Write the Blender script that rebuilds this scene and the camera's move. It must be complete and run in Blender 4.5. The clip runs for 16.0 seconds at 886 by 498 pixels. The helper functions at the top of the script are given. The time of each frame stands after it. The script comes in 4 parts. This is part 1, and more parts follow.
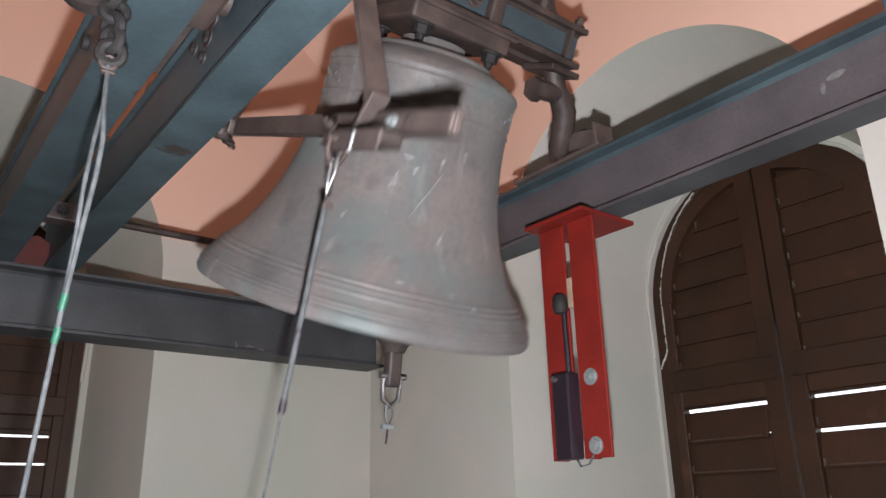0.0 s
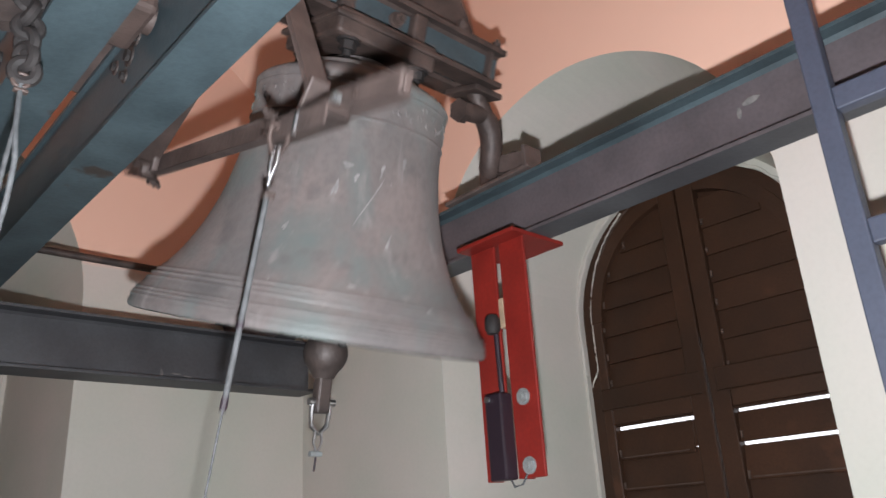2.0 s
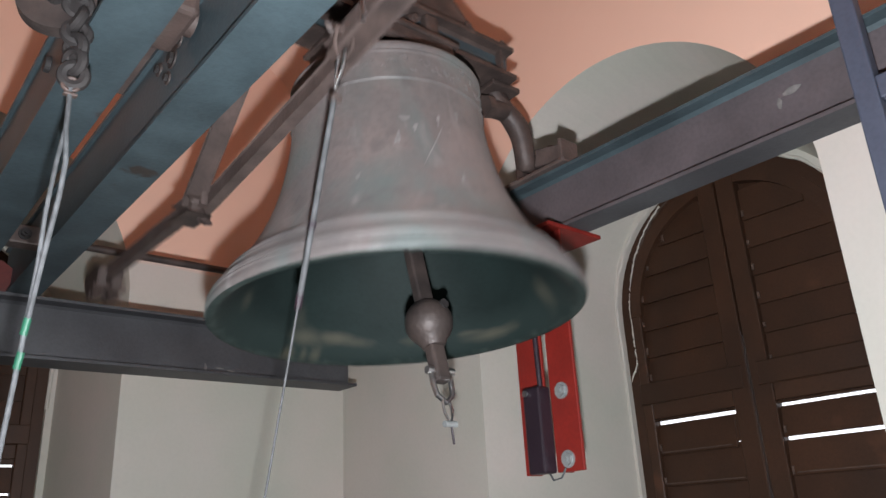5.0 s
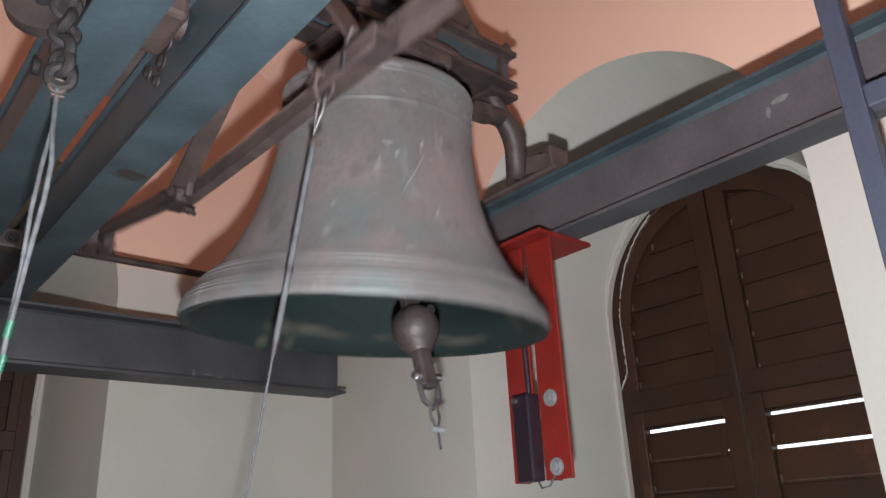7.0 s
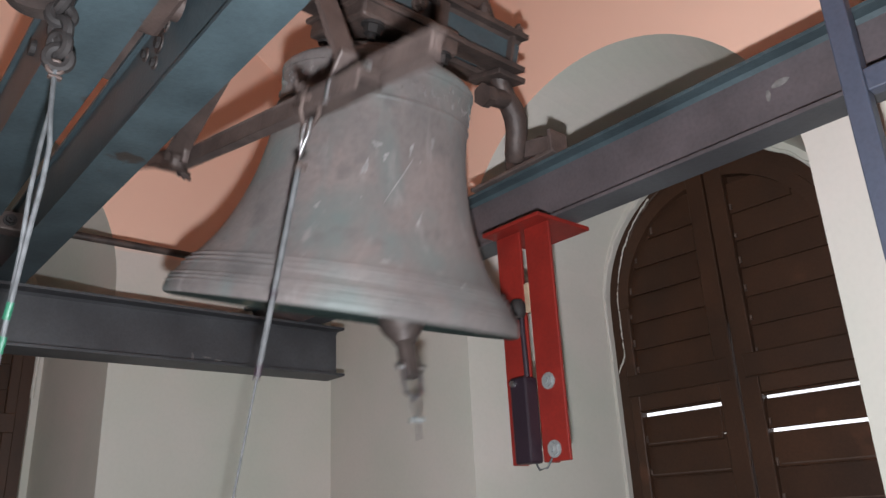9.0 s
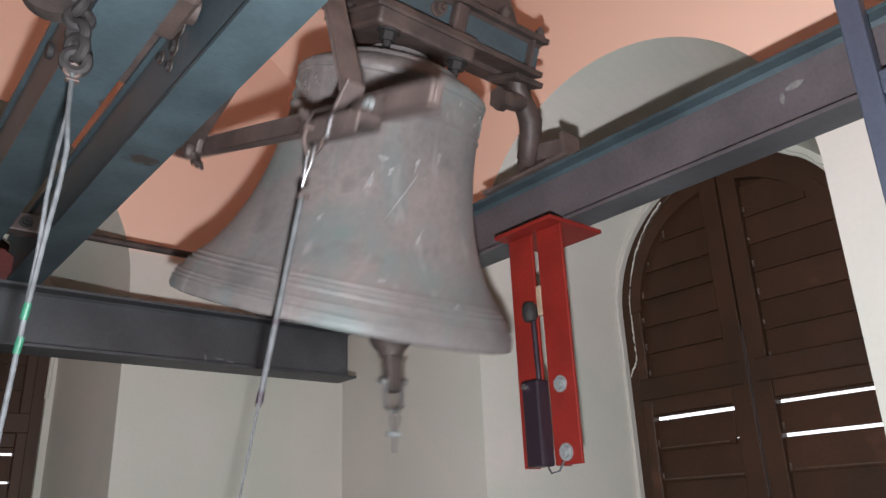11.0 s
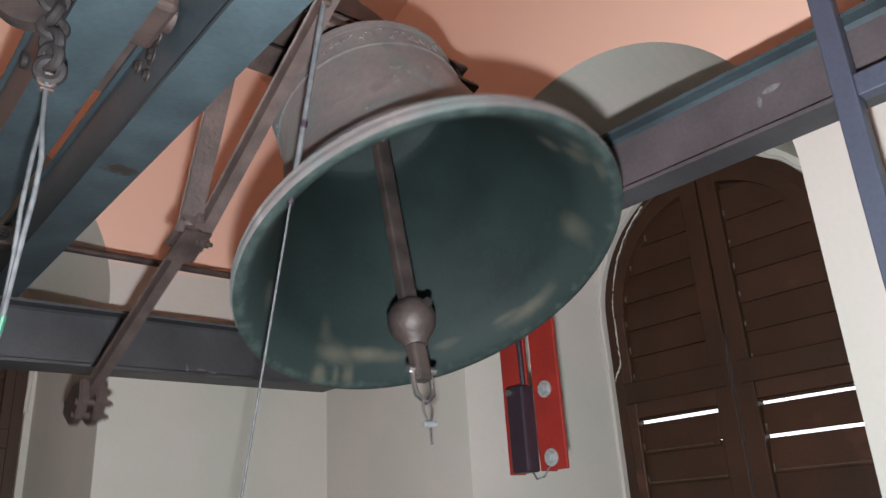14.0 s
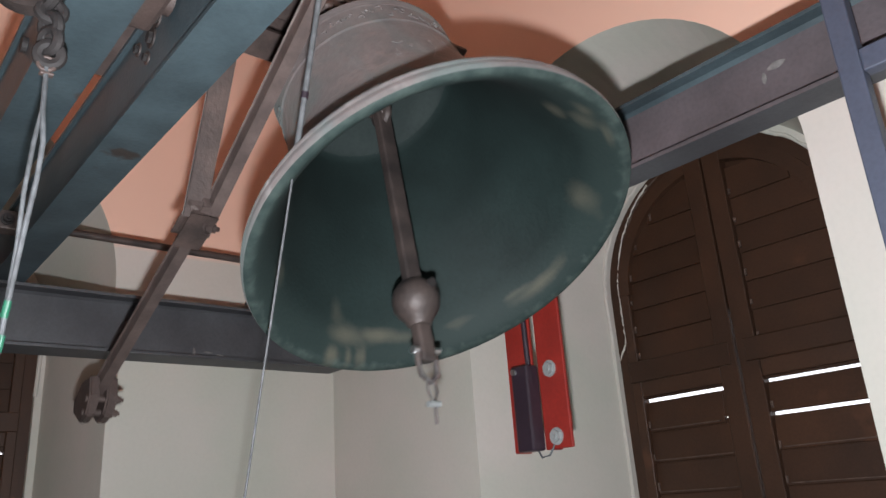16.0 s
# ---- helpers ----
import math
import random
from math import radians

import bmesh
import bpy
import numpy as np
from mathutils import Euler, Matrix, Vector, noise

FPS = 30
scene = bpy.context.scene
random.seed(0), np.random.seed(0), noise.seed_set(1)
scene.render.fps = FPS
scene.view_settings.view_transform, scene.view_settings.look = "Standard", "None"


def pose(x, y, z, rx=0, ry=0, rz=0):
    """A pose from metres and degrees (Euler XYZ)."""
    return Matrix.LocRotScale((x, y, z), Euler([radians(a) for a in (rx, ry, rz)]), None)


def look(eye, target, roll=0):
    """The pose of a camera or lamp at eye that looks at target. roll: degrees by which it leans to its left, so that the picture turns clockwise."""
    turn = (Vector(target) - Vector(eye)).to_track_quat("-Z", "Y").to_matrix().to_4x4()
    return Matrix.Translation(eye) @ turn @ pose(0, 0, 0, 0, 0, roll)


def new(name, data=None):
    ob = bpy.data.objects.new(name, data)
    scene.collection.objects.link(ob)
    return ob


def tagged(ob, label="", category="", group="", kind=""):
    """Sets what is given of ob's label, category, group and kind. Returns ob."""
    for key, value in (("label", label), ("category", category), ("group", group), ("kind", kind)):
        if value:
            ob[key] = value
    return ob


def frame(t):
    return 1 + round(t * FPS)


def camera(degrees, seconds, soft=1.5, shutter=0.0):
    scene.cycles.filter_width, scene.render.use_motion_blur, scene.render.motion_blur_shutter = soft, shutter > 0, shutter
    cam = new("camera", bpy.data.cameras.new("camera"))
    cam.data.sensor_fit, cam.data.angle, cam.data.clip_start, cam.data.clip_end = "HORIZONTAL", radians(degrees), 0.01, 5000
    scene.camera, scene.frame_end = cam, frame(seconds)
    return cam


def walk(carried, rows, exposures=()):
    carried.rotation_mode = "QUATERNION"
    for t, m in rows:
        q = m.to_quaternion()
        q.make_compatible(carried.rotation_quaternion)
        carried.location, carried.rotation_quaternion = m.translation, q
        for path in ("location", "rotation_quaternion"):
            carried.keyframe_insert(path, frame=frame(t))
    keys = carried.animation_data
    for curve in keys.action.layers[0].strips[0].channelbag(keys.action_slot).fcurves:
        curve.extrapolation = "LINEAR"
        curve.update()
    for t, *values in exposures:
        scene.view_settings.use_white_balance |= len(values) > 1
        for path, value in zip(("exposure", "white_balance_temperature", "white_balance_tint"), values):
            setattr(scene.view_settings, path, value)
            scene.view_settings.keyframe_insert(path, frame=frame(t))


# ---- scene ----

# ---- camera ----
H = 0.84          # height of the bearing level above the lens
EYE = 1.6
LEVEL = EYE + H
cam = camera(60.7, 16.0, soft=1.5, shutter=0.5)
PATH = [
    (0.0, pose(-0.0089, 0.0103, 1.6082, 108.811, 1.158, -37.642)),
    (0.5, pose(-0.0006, 0.0074, 1.6110, 109.382, 2.027, -39.004)),
    (1.0, pose(0.0110, 0.0054, 1.6125, 109.387, 3.975, -42.058)),
    (1.5, pose(0.0079, 0.0062, 1.6112, 109.786, 4.734, -43.335)),
    (2.0, pose(-0.0004, 0.0105, 1.6095, 110.287, 3.343, -42.160)),
    (2.5, pose(-0.0104, 0.0154, 1.6083, 110.570, 2.043, -41.658)),
    (3.0, pose(-0.0140, 0.0087, 1.6070, 110.743, 1.225, -41.295)),
    (5.3, pose(-0.0055, -0.0033, 1.6049, 110.111, 2.920, -39.199)),
    (5.5, pose(-0.0029, -0.0132, 1.6138, 110.531, 2.716, -39.025)),
    (6.0, pose(-0.0033, -0.0036, 1.6046, 111.703, 2.543, -39.507)),
    (6.5, pose(0.0018, -0.0016, 1.6013, 111.420, 2.534, -39.845)),
    (7.0, pose(-0.0000, 0.0000, 1.6000, 110.652, 2.671, -40.029)),
    (7.5, pose(0.0048, -0.0023, 1.5995, 110.050, 2.700, -40.070)),
    (8.0, pose(0.0018, -0.0002, 1.5982, 109.678, 2.696, -40.339)),
    (8.5, pose(0.0000, 0.0002, 1.5970, 109.549, 2.699, -40.345)),
    (9.0, pose(-0.0019, 0.0017, 1.5979, 109.444, 2.630, -40.214)),
    (9.5, pose(-0.0018, 0.0012, 1.5967, 109.448, 2.426, -39.945)),
    (10.0, pose(-0.0047, 0.0040, 1.5945, 109.544, 2.353, -39.800)),
    (12.5, pose(-0.0063, -0.0022, 1.5975, 110.057, 2.163, -39.037)),
    (13.0, pose(-0.0058, -0.0025, 1.5975, 110.239, 2.292, -39.009)),
    (13.5, pose(0.0012, -0.0028, 1.6008, 110.205, 2.850, -39.355)),
    (14.0, pose(0.0005, 0.0023, 1.5961, 110.187, 3.328, -40.370)),
    (14.5, pose(0.0004, 0.0089, 1.5963, 110.061, 3.628, -40.995)),
    (15.0, pose(-0.0015, 0.0019, 1.5992, 109.787, 4.147, -41.050)),
    (15.5, pose(-0.0013, 0.0038, 1.5948, 109.449, 4.061, -40.433)),
    (16.0, pose(0.0046, -0.0001, 1.5955, 108.793, 3.733, -39.784)),
]
# the clip's camera sets its own exposure as the dark bell swings past
STOPS = [(0.0, 0.0), (0.5, -0.14), (1.0, -0.23), (1.5, 0.08), (2.0, 0.03), (2.5, -0.13), (3.0, -0.13), (5.5, 0.0), (6.0, 0.08), (6.5, -0.11), (7.0, -0.15), (8.0, 0.08), (8.5, -0.06), (9.0, -0.14), (9.5, -0.13), (10.0, 0.05), (12.5, -0.1), (13.0, -0.18), (13.5, -0.22), (14.0, 0.02), (14.5, 0.05), (15.0, -0.2), (15.5, -0.2), (16.0, 0.0)]
walk(cam, PATH, STOPS)

# ---- light ----
world = bpy.data.worlds.new("sky")
scene.world = world
world.use_nodes = True
wn = world.node_tree.nodes
sky = wn.new("ShaderNodeTexSky")
sky.sky_type, sky.sun_disc = "NISHITA", False
sky.sun_elevation, sky.sun_rotation = radians(50), radians(200)
world.node_tree.links.new(sky.outputs[0], wn["Background"].inputs[0])
wn["Background"].inputs[1].default_value = 0.15

sun_data = bpy.data.lights.new("sun", "SUN")
sun_data.energy, sun_data.angle, sun_data.color = 2.5, radians(0.5), (1.0, 0.95, 0.88)
sun = new("sun", sun_data)
sun.matrix_world = look((0, 0, 30), (0.0, 30 * math.cos(radians(50)) * 0.6, 0))

# the small white lamp carried just under the lens
torch_data = bpy.data.lights.new("camera_lamp", "SPOT")
torch_data.energy, torch_data.shadow_soft_size, torch_data.color = 324, 0.02, (0.90, 0.92, 0.97)
torch_data.spot_size, torch_data.spot_blend = radians(176), 1.0
torch = new("camera_lamp", torch_data)
torch.matrix_world = look((0.027, 0.045, EYE - 0.118), (0.627, 0.765, EYE - 0.118 + 0.46))


# ---- materials ----
def material(name, base, rough=0.6, metal=0.0, dark=None, scale=6.0, fine=90.0, bump=0.15, mixing=0.5, spec=0.5, spots=None, spot_size=14.0, spot_at=0.68, grain_by=0.35):
    """Base colour varied at two scales, with relief; spots: a second stain colour in patches."""
    m = bpy.data.materials.new(name)
    m.use_nodes = True
    n, l = m.node_tree.nodes, m.node_tree.links
    b = n["Principled BSDF"]
    co = n.new("ShaderNodeTexCoord")
    big = n.new("ShaderNodeTexNoise")
    big.inputs["Scale"].default_value, big.inputs["Detail"].default_value = scale, 6
    small = n.new("ShaderNodeTexNoise")
    small.inputs["Scale"].default_value, small.inputs["Detail"].default_value = fine, 4
    l.new(co.outputs["Object"], big.inputs["Vector"])
    l.new(co.outputs["Object"], small.inputs["Vector"])
    ramp = n.new("ShaderNodeValToRGB")
    ramp.color_ramp.elements[0].position, ramp.color_ramp.elements[1].position = 0.35, 0.68
    d = dark or tuple(c * (1 - mixing) for c in base)
    ramp.color_ramp.elements[0].color, ramp.color_ramp.elements[1].color = (*d, 1), (*base, 1)
    l.new(big.outputs["Fac"], ramp.inputs["Fac"])
    grain = n.new("ShaderNodeMix")
    grain.data_type, grain.blend_type = "RGBA", "MULTIPLY"
    grain.inputs["Factor"].default_value = grain_by
    l.new(ramp.outputs["Color"], grain.inputs["A"])
    gr = n.new("ShaderNodeValToRGB")
    gr.color_ramp.elements[0].position, gr.color_ramp.elements[1].position = 0.3, 0.6
    gr.color_ramp.elements[0].color = (0.55, 0.55, 0.55, 1)
    l.new(small.outputs["Fac"], gr.inputs["Fac"])
    l.new(gr.outputs["Color"], grain.inputs["B"])
    colour = grain.outputs["Result"]
    if spots:
        patch = n.new("ShaderNodeTexNoise")
        patch.inputs["Scale"].default_value, patch.inputs["Detail"].default_value = spot_size, 8
        l.new(co.outputs["Object"], patch.inputs["Vector"])
        edge = n.new("ShaderNodeValToRGB")
        edge.color_ramp.elements[0].position, edge.color_ramp.elements[1].position = spot_at, spot_at + 0.05
        l.new(patch.outputs["Fac"], edge.inputs["Fac"])
        over = n.new("ShaderNodeMix")
        over.data_type = "RGBA"
        l.new(edge.outputs["Color"], over.inputs["Factor"])
        l.new(colour, over.inputs["A"])
        over.inputs["B"].default_value = (*spots, 1)
        colour = over.outputs["Result"]
    l.new(colour, b.inputs["Base Color"])
    b.inputs["Roughness"].default_value, b.inputs["Metallic"].default_value = rough, metal
    b.inputs["Specular IOR Level"].default_value = spec
    rel = n.new("ShaderNodeBump")
    rel.inputs["Strength"].default_value, rel.inputs["Distance"].default_value = bump, 0.004
    l.new(small.outputs["Fac"], rel.inputs["Height"])
    l.new(rel.outputs["Normal"], b.inputs["Normal"])
    return m


def wall_paint(name, low, high, level):
    """Plaster painted in two colours that meet at one level."""
    m = material(name, low, rough=0.85, dark=WHITE_DULL, scale=1.6, fine=60, bump=0.06, spec=0.25, grain_by=0.06)
    n, l = m.node_tree.nodes, m.node_tree.links
    b = n["Principled BSDF"]
    under = b.inputs["Base Color"].links[0].from_socket
    co, sep = n.new("ShaderNodeTexCoord"), n.new("ShaderNodeSeparateXYZ")
    l.new(co.outputs["Object"], sep.inputs[0])
    wob = n.new("ShaderNodeTexNoise")
    wob.inputs["Scale"].default_value = 5.0
    l.new(co.outputs["Object"], wob.inputs["Vector"])
    add = n.new("ShaderNodeMath")
    add.operation = "MULTIPLY_ADD"
    add.inputs[1].default_value = 0.03
    l.new(wob.outputs["Fac"], add.inputs[0])
    l.new(sep.outputs["Z"], add.inputs[2])
    rng = n.new("ShaderNodeMapRange")
    rng.inputs["From Min"].default_value, rng.inputs["From Max"].default_value = level, level + 0.04
    l.new(add.outputs[0], rng.inputs["Value"])
    tone = n.new("ShaderNodeTexNoise")
    tone.inputs["Scale"].default_value, tone.inputs["Detail"].default_value = 1.2, 5
    l.new(co.outputs["Object"], tone.inputs["Vector"])
    tr = n.new("ShaderNodeValToRGB")
    tr.color_ramp.elements[0].color = (*[c * 0.9 for c in high], 1)
    tr.color_ramp.elements[1].color = (*high, 1)
    l.new(tone.outputs["Fac"], tr.inputs["Fac"])
    mix = n.new("ShaderNodeMix")
    mix.data_type = "RGBA"
    l.new(rng.outputs[0], mix.inputs["Factor"])
    l.new(under, mix.inputs["A"])
    l.new(tr.outputs["Color"], mix.inputs["B"])
    l.new(mix.outputs["Result"], b.inputs["Base Color"])
    return m


WHITE = (0.615, 0.57, 0.525)
WHITE_DULL = (0.53, 0.54, 0.475)
CORAL = (0.92, 0.600, 0.470)
M_WALL = wall_paint("painted_plaster", WHITE, CORAL, LEVEL + 0.40)
M_WHITE = material("white_plaster", WHITE, rough=0.85, dark=WHITE_DULL, scale=2.0, fine=60, bump=0.06, spec=0.25, grain_by=0.06)
M_CORAL = material("coral_plaster", CORAL, rough=0.85, mixing=0.08, scale=1.5, fine=60, bump=0.06, spec=0.25, grain_by=0.06)
M_FLOOR = material("cement", (0.09, 0.085, 0.08), rough=0.9, mixing=0.3, scale=3)
M_TEAL = material("worn_teal_paint", (0.053, 0.078, 0.089), rough=0.5, dark=(0.031, 0.046, 0.053), scale=7, spots=(0.035, 0.028, 0.025), spot_size=9, spot_at=0.66, bump=0.2)
M_WEB = material("teal_grey_paint", (0.060, 0.088, 0.100), rough=0.5, dark=(0.042, 0.058, 0.066), scale=5, spots=(0.10, 0.10, 0.105), spot_size=7, spot_at=0.68, bump=0.2)
M_PRIMER = material("purple_grey_primer", (0.095, 0.078, 0.084), rough=0.6, dark=(0.06, 0.05, 0.054), scale=5, spots=(0.3, 0.28, 0.27), spot_size=16, spot_at=0.74, bump=0.2)
M_DARKSTEEL = material("dark_grey_steel_paint", (0.072, 0.074, 0.08), rough=0.55, dark=(0.045, 0.045, 0.05), scale=5, spots=(0.22, 0.21, 0.2), spot_size=18, spot_at=0.75)
M_RED = material("red_paint", (0.215, 0.013, 0.008), rough=0.55, mixing=0.25, scale=9, bump=0.08, spots=(0.4, 0.3, 0.27), spot_size=60, spot_at=0.76)
M_OXIDE = material("dark_red_oxide_paint", (0.10, 0.012, 0.009), rough=0.6, mixing=0.35, scale=12)
M_BLACK = material("black_purple_plastic", (0.020, 0.011, 0.018), rough=0.45, mixing=0.2)
M_BROWN = material("dark_brown_wood_paint", (0.060, 0.0275, 0.0148), rough=0.5, dark=(0.041, 0.0205, 0.0120), scale=3.5, bump=0.2, spec=0.35, spots=(0.072, 0.032, 0.018), spot_size=3, spot_at=0.62)



def vary_pieces(m, low, high):
    """Each piece a little lighter or darker than its neighbours."""
    n, l = m.node_tree.nodes, m.node_tree.links
    b = n["Principled BSDF"]
    under = b.inputs["Base Color"].links[0].from_socket
    info, rng, hsv = n.new("ShaderNodeObjectInfo"), n.new("ShaderNodeMapRange"), n.new("ShaderNodeHueSaturation")
    rng.inputs["To Min"].default_value, rng.inputs["To Max"].default_value = low, high
    l.new(info.outputs["Random"], rng.inputs["Value"])
    l.new(rng.outputs[0], hsv.inputs["Value"])
    l.new(under, hsv.inputs["Color"])
    l.new(hsv.outputs["Color"], b.inputs["Base Color"])


vary_pieces(M_BROWN, 0.88, 1.12)


def weathered_bronze(name):
    """Grey bronze with greenish patches, streaks that run down and pale flecks."""
    m = material(name, (0.172, 0.140, 0.133), rough=0.52, metal=0.0, spec=0.5, dark=(0.112, 0.102, 0.100), scale=4.0, fine=60, bump=0.6, grain_by=0.35)
    n, l = m.node_tree.nodes, m.node_tree.links
    b = n["Principled BSDF"]
    under = b.inputs["Base Color"].links[0].from_socket
    co, mp = n.new("ShaderNodeTexCoord"), n.new("ShaderNodeMapping")
    mp.inputs["Scale"].default_value = (10, 10, 1.5)
    l.new(co.outputs["Object"], mp.inputs["Vector"])

    def layer(below, vector, size, at, wide, colour):
        t, r, x = n.new("ShaderNodeTexNoise"), n.new("ShaderNodeMapRange"), n.new("ShaderNodeMix")
        t.inputs["Scale"].default_value, t.inputs["Detail"].default_value = size, 6
        l.new(vector, t.inputs["Vector"])
        r.inputs["From Min"].default_value, r.inputs["From Max"].default_value = at, at + wide
        l.new(t.outputs["Fac"], r.inputs["Value"])
        x.data_type = "RGBA"
        l.new(r.outputs[0], x.inputs["Factor"])
        l.new(below, x.inputs["A"])
        x.inputs["B"].default_value = (*colour, 1)
        return x.outputs["Result"]

    c = layer(under, co.outputs["Object"], 3.2, 0.49, 0.16, (0.100, 0.116, 0.112))
    c = layer(c, mp.outputs["Vector"], 1.0, 0.55, 0.22, (0.100, 0.117, 0.114))
    c = layer(c, mp.outputs["Vector"], 1.9, 0.62, 0.16, (0.20, 0.18, 0.176))
    c = layer(c, co.outputs["Object"], 9.0, 0.58, 0.16, (0.080, 0.074, 0.073))
    c = layer(c, co.outputs["Object"], 48.0, 0.735, 0.03, (0.34, 0.32, 0.315))
    l.new(c, b.inputs["Base Color"])
    b.inputs["Diffuse Roughness"].default_value = 0.4
    return m


M_BRONZE = weathered_bronze("grey_bronze_patina")


def bell_inside(name):
    """Dark green patina deep inside, the sound bow's sheen painted as a paler green, with beige wear; all kept in the
    mesh's "wear" values.
    """
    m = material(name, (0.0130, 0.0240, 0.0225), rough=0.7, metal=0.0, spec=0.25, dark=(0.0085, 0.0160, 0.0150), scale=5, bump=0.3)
    n, l = m.node_tree.nodes, m.node_tree.links
    b = n["Principled BSDF"]
    c = b.inputs["Base Color"].links[0].from_socket
    co, att = n.new("ShaderNodeTexCoord"), n.new("ShaderNodeAttribute")
    att.attribute_name = "wear"
    sep = n.new("ShaderNodeSeparateColor")
    l.new(att.outputs["Color"], sep.inputs[0])
    # Red: the bow's sheen as paler green; Green: beige wear; Blue: pale lip edge
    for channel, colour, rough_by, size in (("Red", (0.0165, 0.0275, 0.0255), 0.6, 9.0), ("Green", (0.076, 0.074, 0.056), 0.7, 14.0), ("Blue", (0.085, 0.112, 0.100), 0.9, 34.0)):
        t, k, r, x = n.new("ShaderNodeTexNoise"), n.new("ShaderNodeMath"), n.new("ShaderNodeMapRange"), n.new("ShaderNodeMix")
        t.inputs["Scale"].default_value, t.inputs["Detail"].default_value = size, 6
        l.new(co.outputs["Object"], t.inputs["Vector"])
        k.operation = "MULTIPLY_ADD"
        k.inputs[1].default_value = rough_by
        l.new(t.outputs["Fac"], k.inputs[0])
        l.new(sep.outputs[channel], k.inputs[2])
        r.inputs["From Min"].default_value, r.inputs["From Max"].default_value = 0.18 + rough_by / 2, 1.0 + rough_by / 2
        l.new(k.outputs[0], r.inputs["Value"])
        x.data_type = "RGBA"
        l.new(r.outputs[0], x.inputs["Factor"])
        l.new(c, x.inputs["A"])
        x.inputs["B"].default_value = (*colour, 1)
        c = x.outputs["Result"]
    l.new(c, b.inputs["Base Color"])
    return m


M_INSIDE = bell_inside("green_bronze_patina")
M_SPLASH = material("pale_paint_splash", (0.30, 0.29, 0.285), rough=0.7, mixing=0.4, scale=30)
M_DOME = material("grey_green_bronze", (0.027, 0.037, 0.035), rough=0.8, dark=(0.019, 0.027, 0.026), scale=8, bump=0.2, spec=0.2)
M_IRON = material("rusty_brown_iron", (0.098, 0.068, 0.059), rough=0.55, metal=0.2, dark=(0.045, 0.033, 0.03), scale=12, bump=0.4)
M_PALEIRON = material("pale_scratched_iron", (0.120, 0.088, 0.079), rough=0.55, metal=0.1, dark=(0.075, 0.055, 0.05), scale=14, bump=0.35)
M_SOOT = material("dark_oily_iron", (0.016, 0.0125, 0.012), rough=0.75, metal=0.0, dark=(0.011, 0.009, 0.009), scale=20, bump=0.4)
M_CHALK = material("grey_scuff", (0.17, 0.16, 0.155), rough=0.8, mixing=0.4, scale=40)
M_STEEL = material("bright_zinc", (0.8, 0.8, 0.82), rough=0.3, metal=1.0, mixing=0.35)
M_CLAPPER = material("dark_worn_iron", (0.062, 0.046, 0.041), rough=0.55, metal=0.15, dark=(0.024, 0.019, 0.018), scale=13, bump=0.4)
M_ZINC = material("grey_zinc_bolt", (0.36, 0.38, 0.38), rough=0.5, metal=0.5, mixing=0.2)
M_ROPE = material("grey_white_cord", (0.105, 0.112, 0.118), rough=0.7, mixing=0.45, scale=40)
M_GREENTAPE = material("green_tape", (0.018, 0.12, 0.07), rough=0.4, mixing=0.2)
M_BLUE = material("blue_violet_paint", (0.060, 0.069, 0.100), rough=0.45, mixing=0.12, scale=5, bump=0.08)
M_HAZE = bpy.data.materials.new("bright_hazy_sky")
M_HAZE.use_nodes = True
M_HAZE.node_tree.nodes["Principled BSDF"].inputs["Base Color"].default_value = (0.8, 0.8, 0.8, 1)
M_HAZE.node_tree.nodes["Principled BSDF"].inputs["Emission Color"].default_value = (0.95, 0.95, 1.0, 1)
M_HAZE.node_tree.nodes["Principled BSDF"].inputs["Emission Strength"].default_value = 1.25
M_BELLROPE = material("dark_grey_rope", (0.088, 0.092, 0.096), rough=0.75, mixing=0.45, scale=40)
M_WORN = material("worn_pale_brown_edge", (0.13, 0.085, 0.065), rough=0.7, mixing=0.5, scale=30)
M_LUMBER = material("raw_wood", (0.42, 0.3, 0.2), rough=0.8, mixing=0.3, scale=10)


# ---- mesh helpers ----
def bm_object(name, bm, mat, parent=None, smooth=False):
    bmesh.ops.recalc_face_normals(bm, faces=bm.faces[:])
    me = bpy.data.meshes.new(name)
    bm.to_mesh(me)
    bm.free()
    for mm in (mat if isinstance(mat, (list, tuple)) else [mat]):
        me.materials.append(mm)
    if smooth:
        for p in me.polygons:
            p.use_smooth = True
        me.set_sharp_from_angle(angle=radians(35))
    ob = new(name, me)
    ob.parent = parent
    return ob


def part(name, bm, mat, parent, label="", smooth=False):
    ob = bm_object(name, bm, mat, parent, smooth)
    return tagged(ob, label) if label else ob


def thing(name, at, label, category, group=""):
    ob = new(name)
    ob.location = at
    ob.empty_display_size = 0.1
    return tagged(ob, label, category, group)


def box(x0, x1, y0, y1, z0, z1, bevel=0.003, bm=None):
    bm = bm or bmesh.new()
    r = bmesh.ops.create_cube(bm, size=1.0)
    for v in r["verts"]:
        v.co = Vector(((x0 + x1) / 2 + v.co.x * (x1 - x0), (y0 + y1) / 2 + v.co.y * (y1 - y0), (z0 + z1) / 2 + v.co.z * (z1 - z0)))
    if bevel:
        es = list({e for v in r["verts"] for e in v.link_edges})
        bmesh.ops.bevel(bm, geom=es, offset=bevel, segments=2, affect="EDGES", profile=0.5)
    return bm


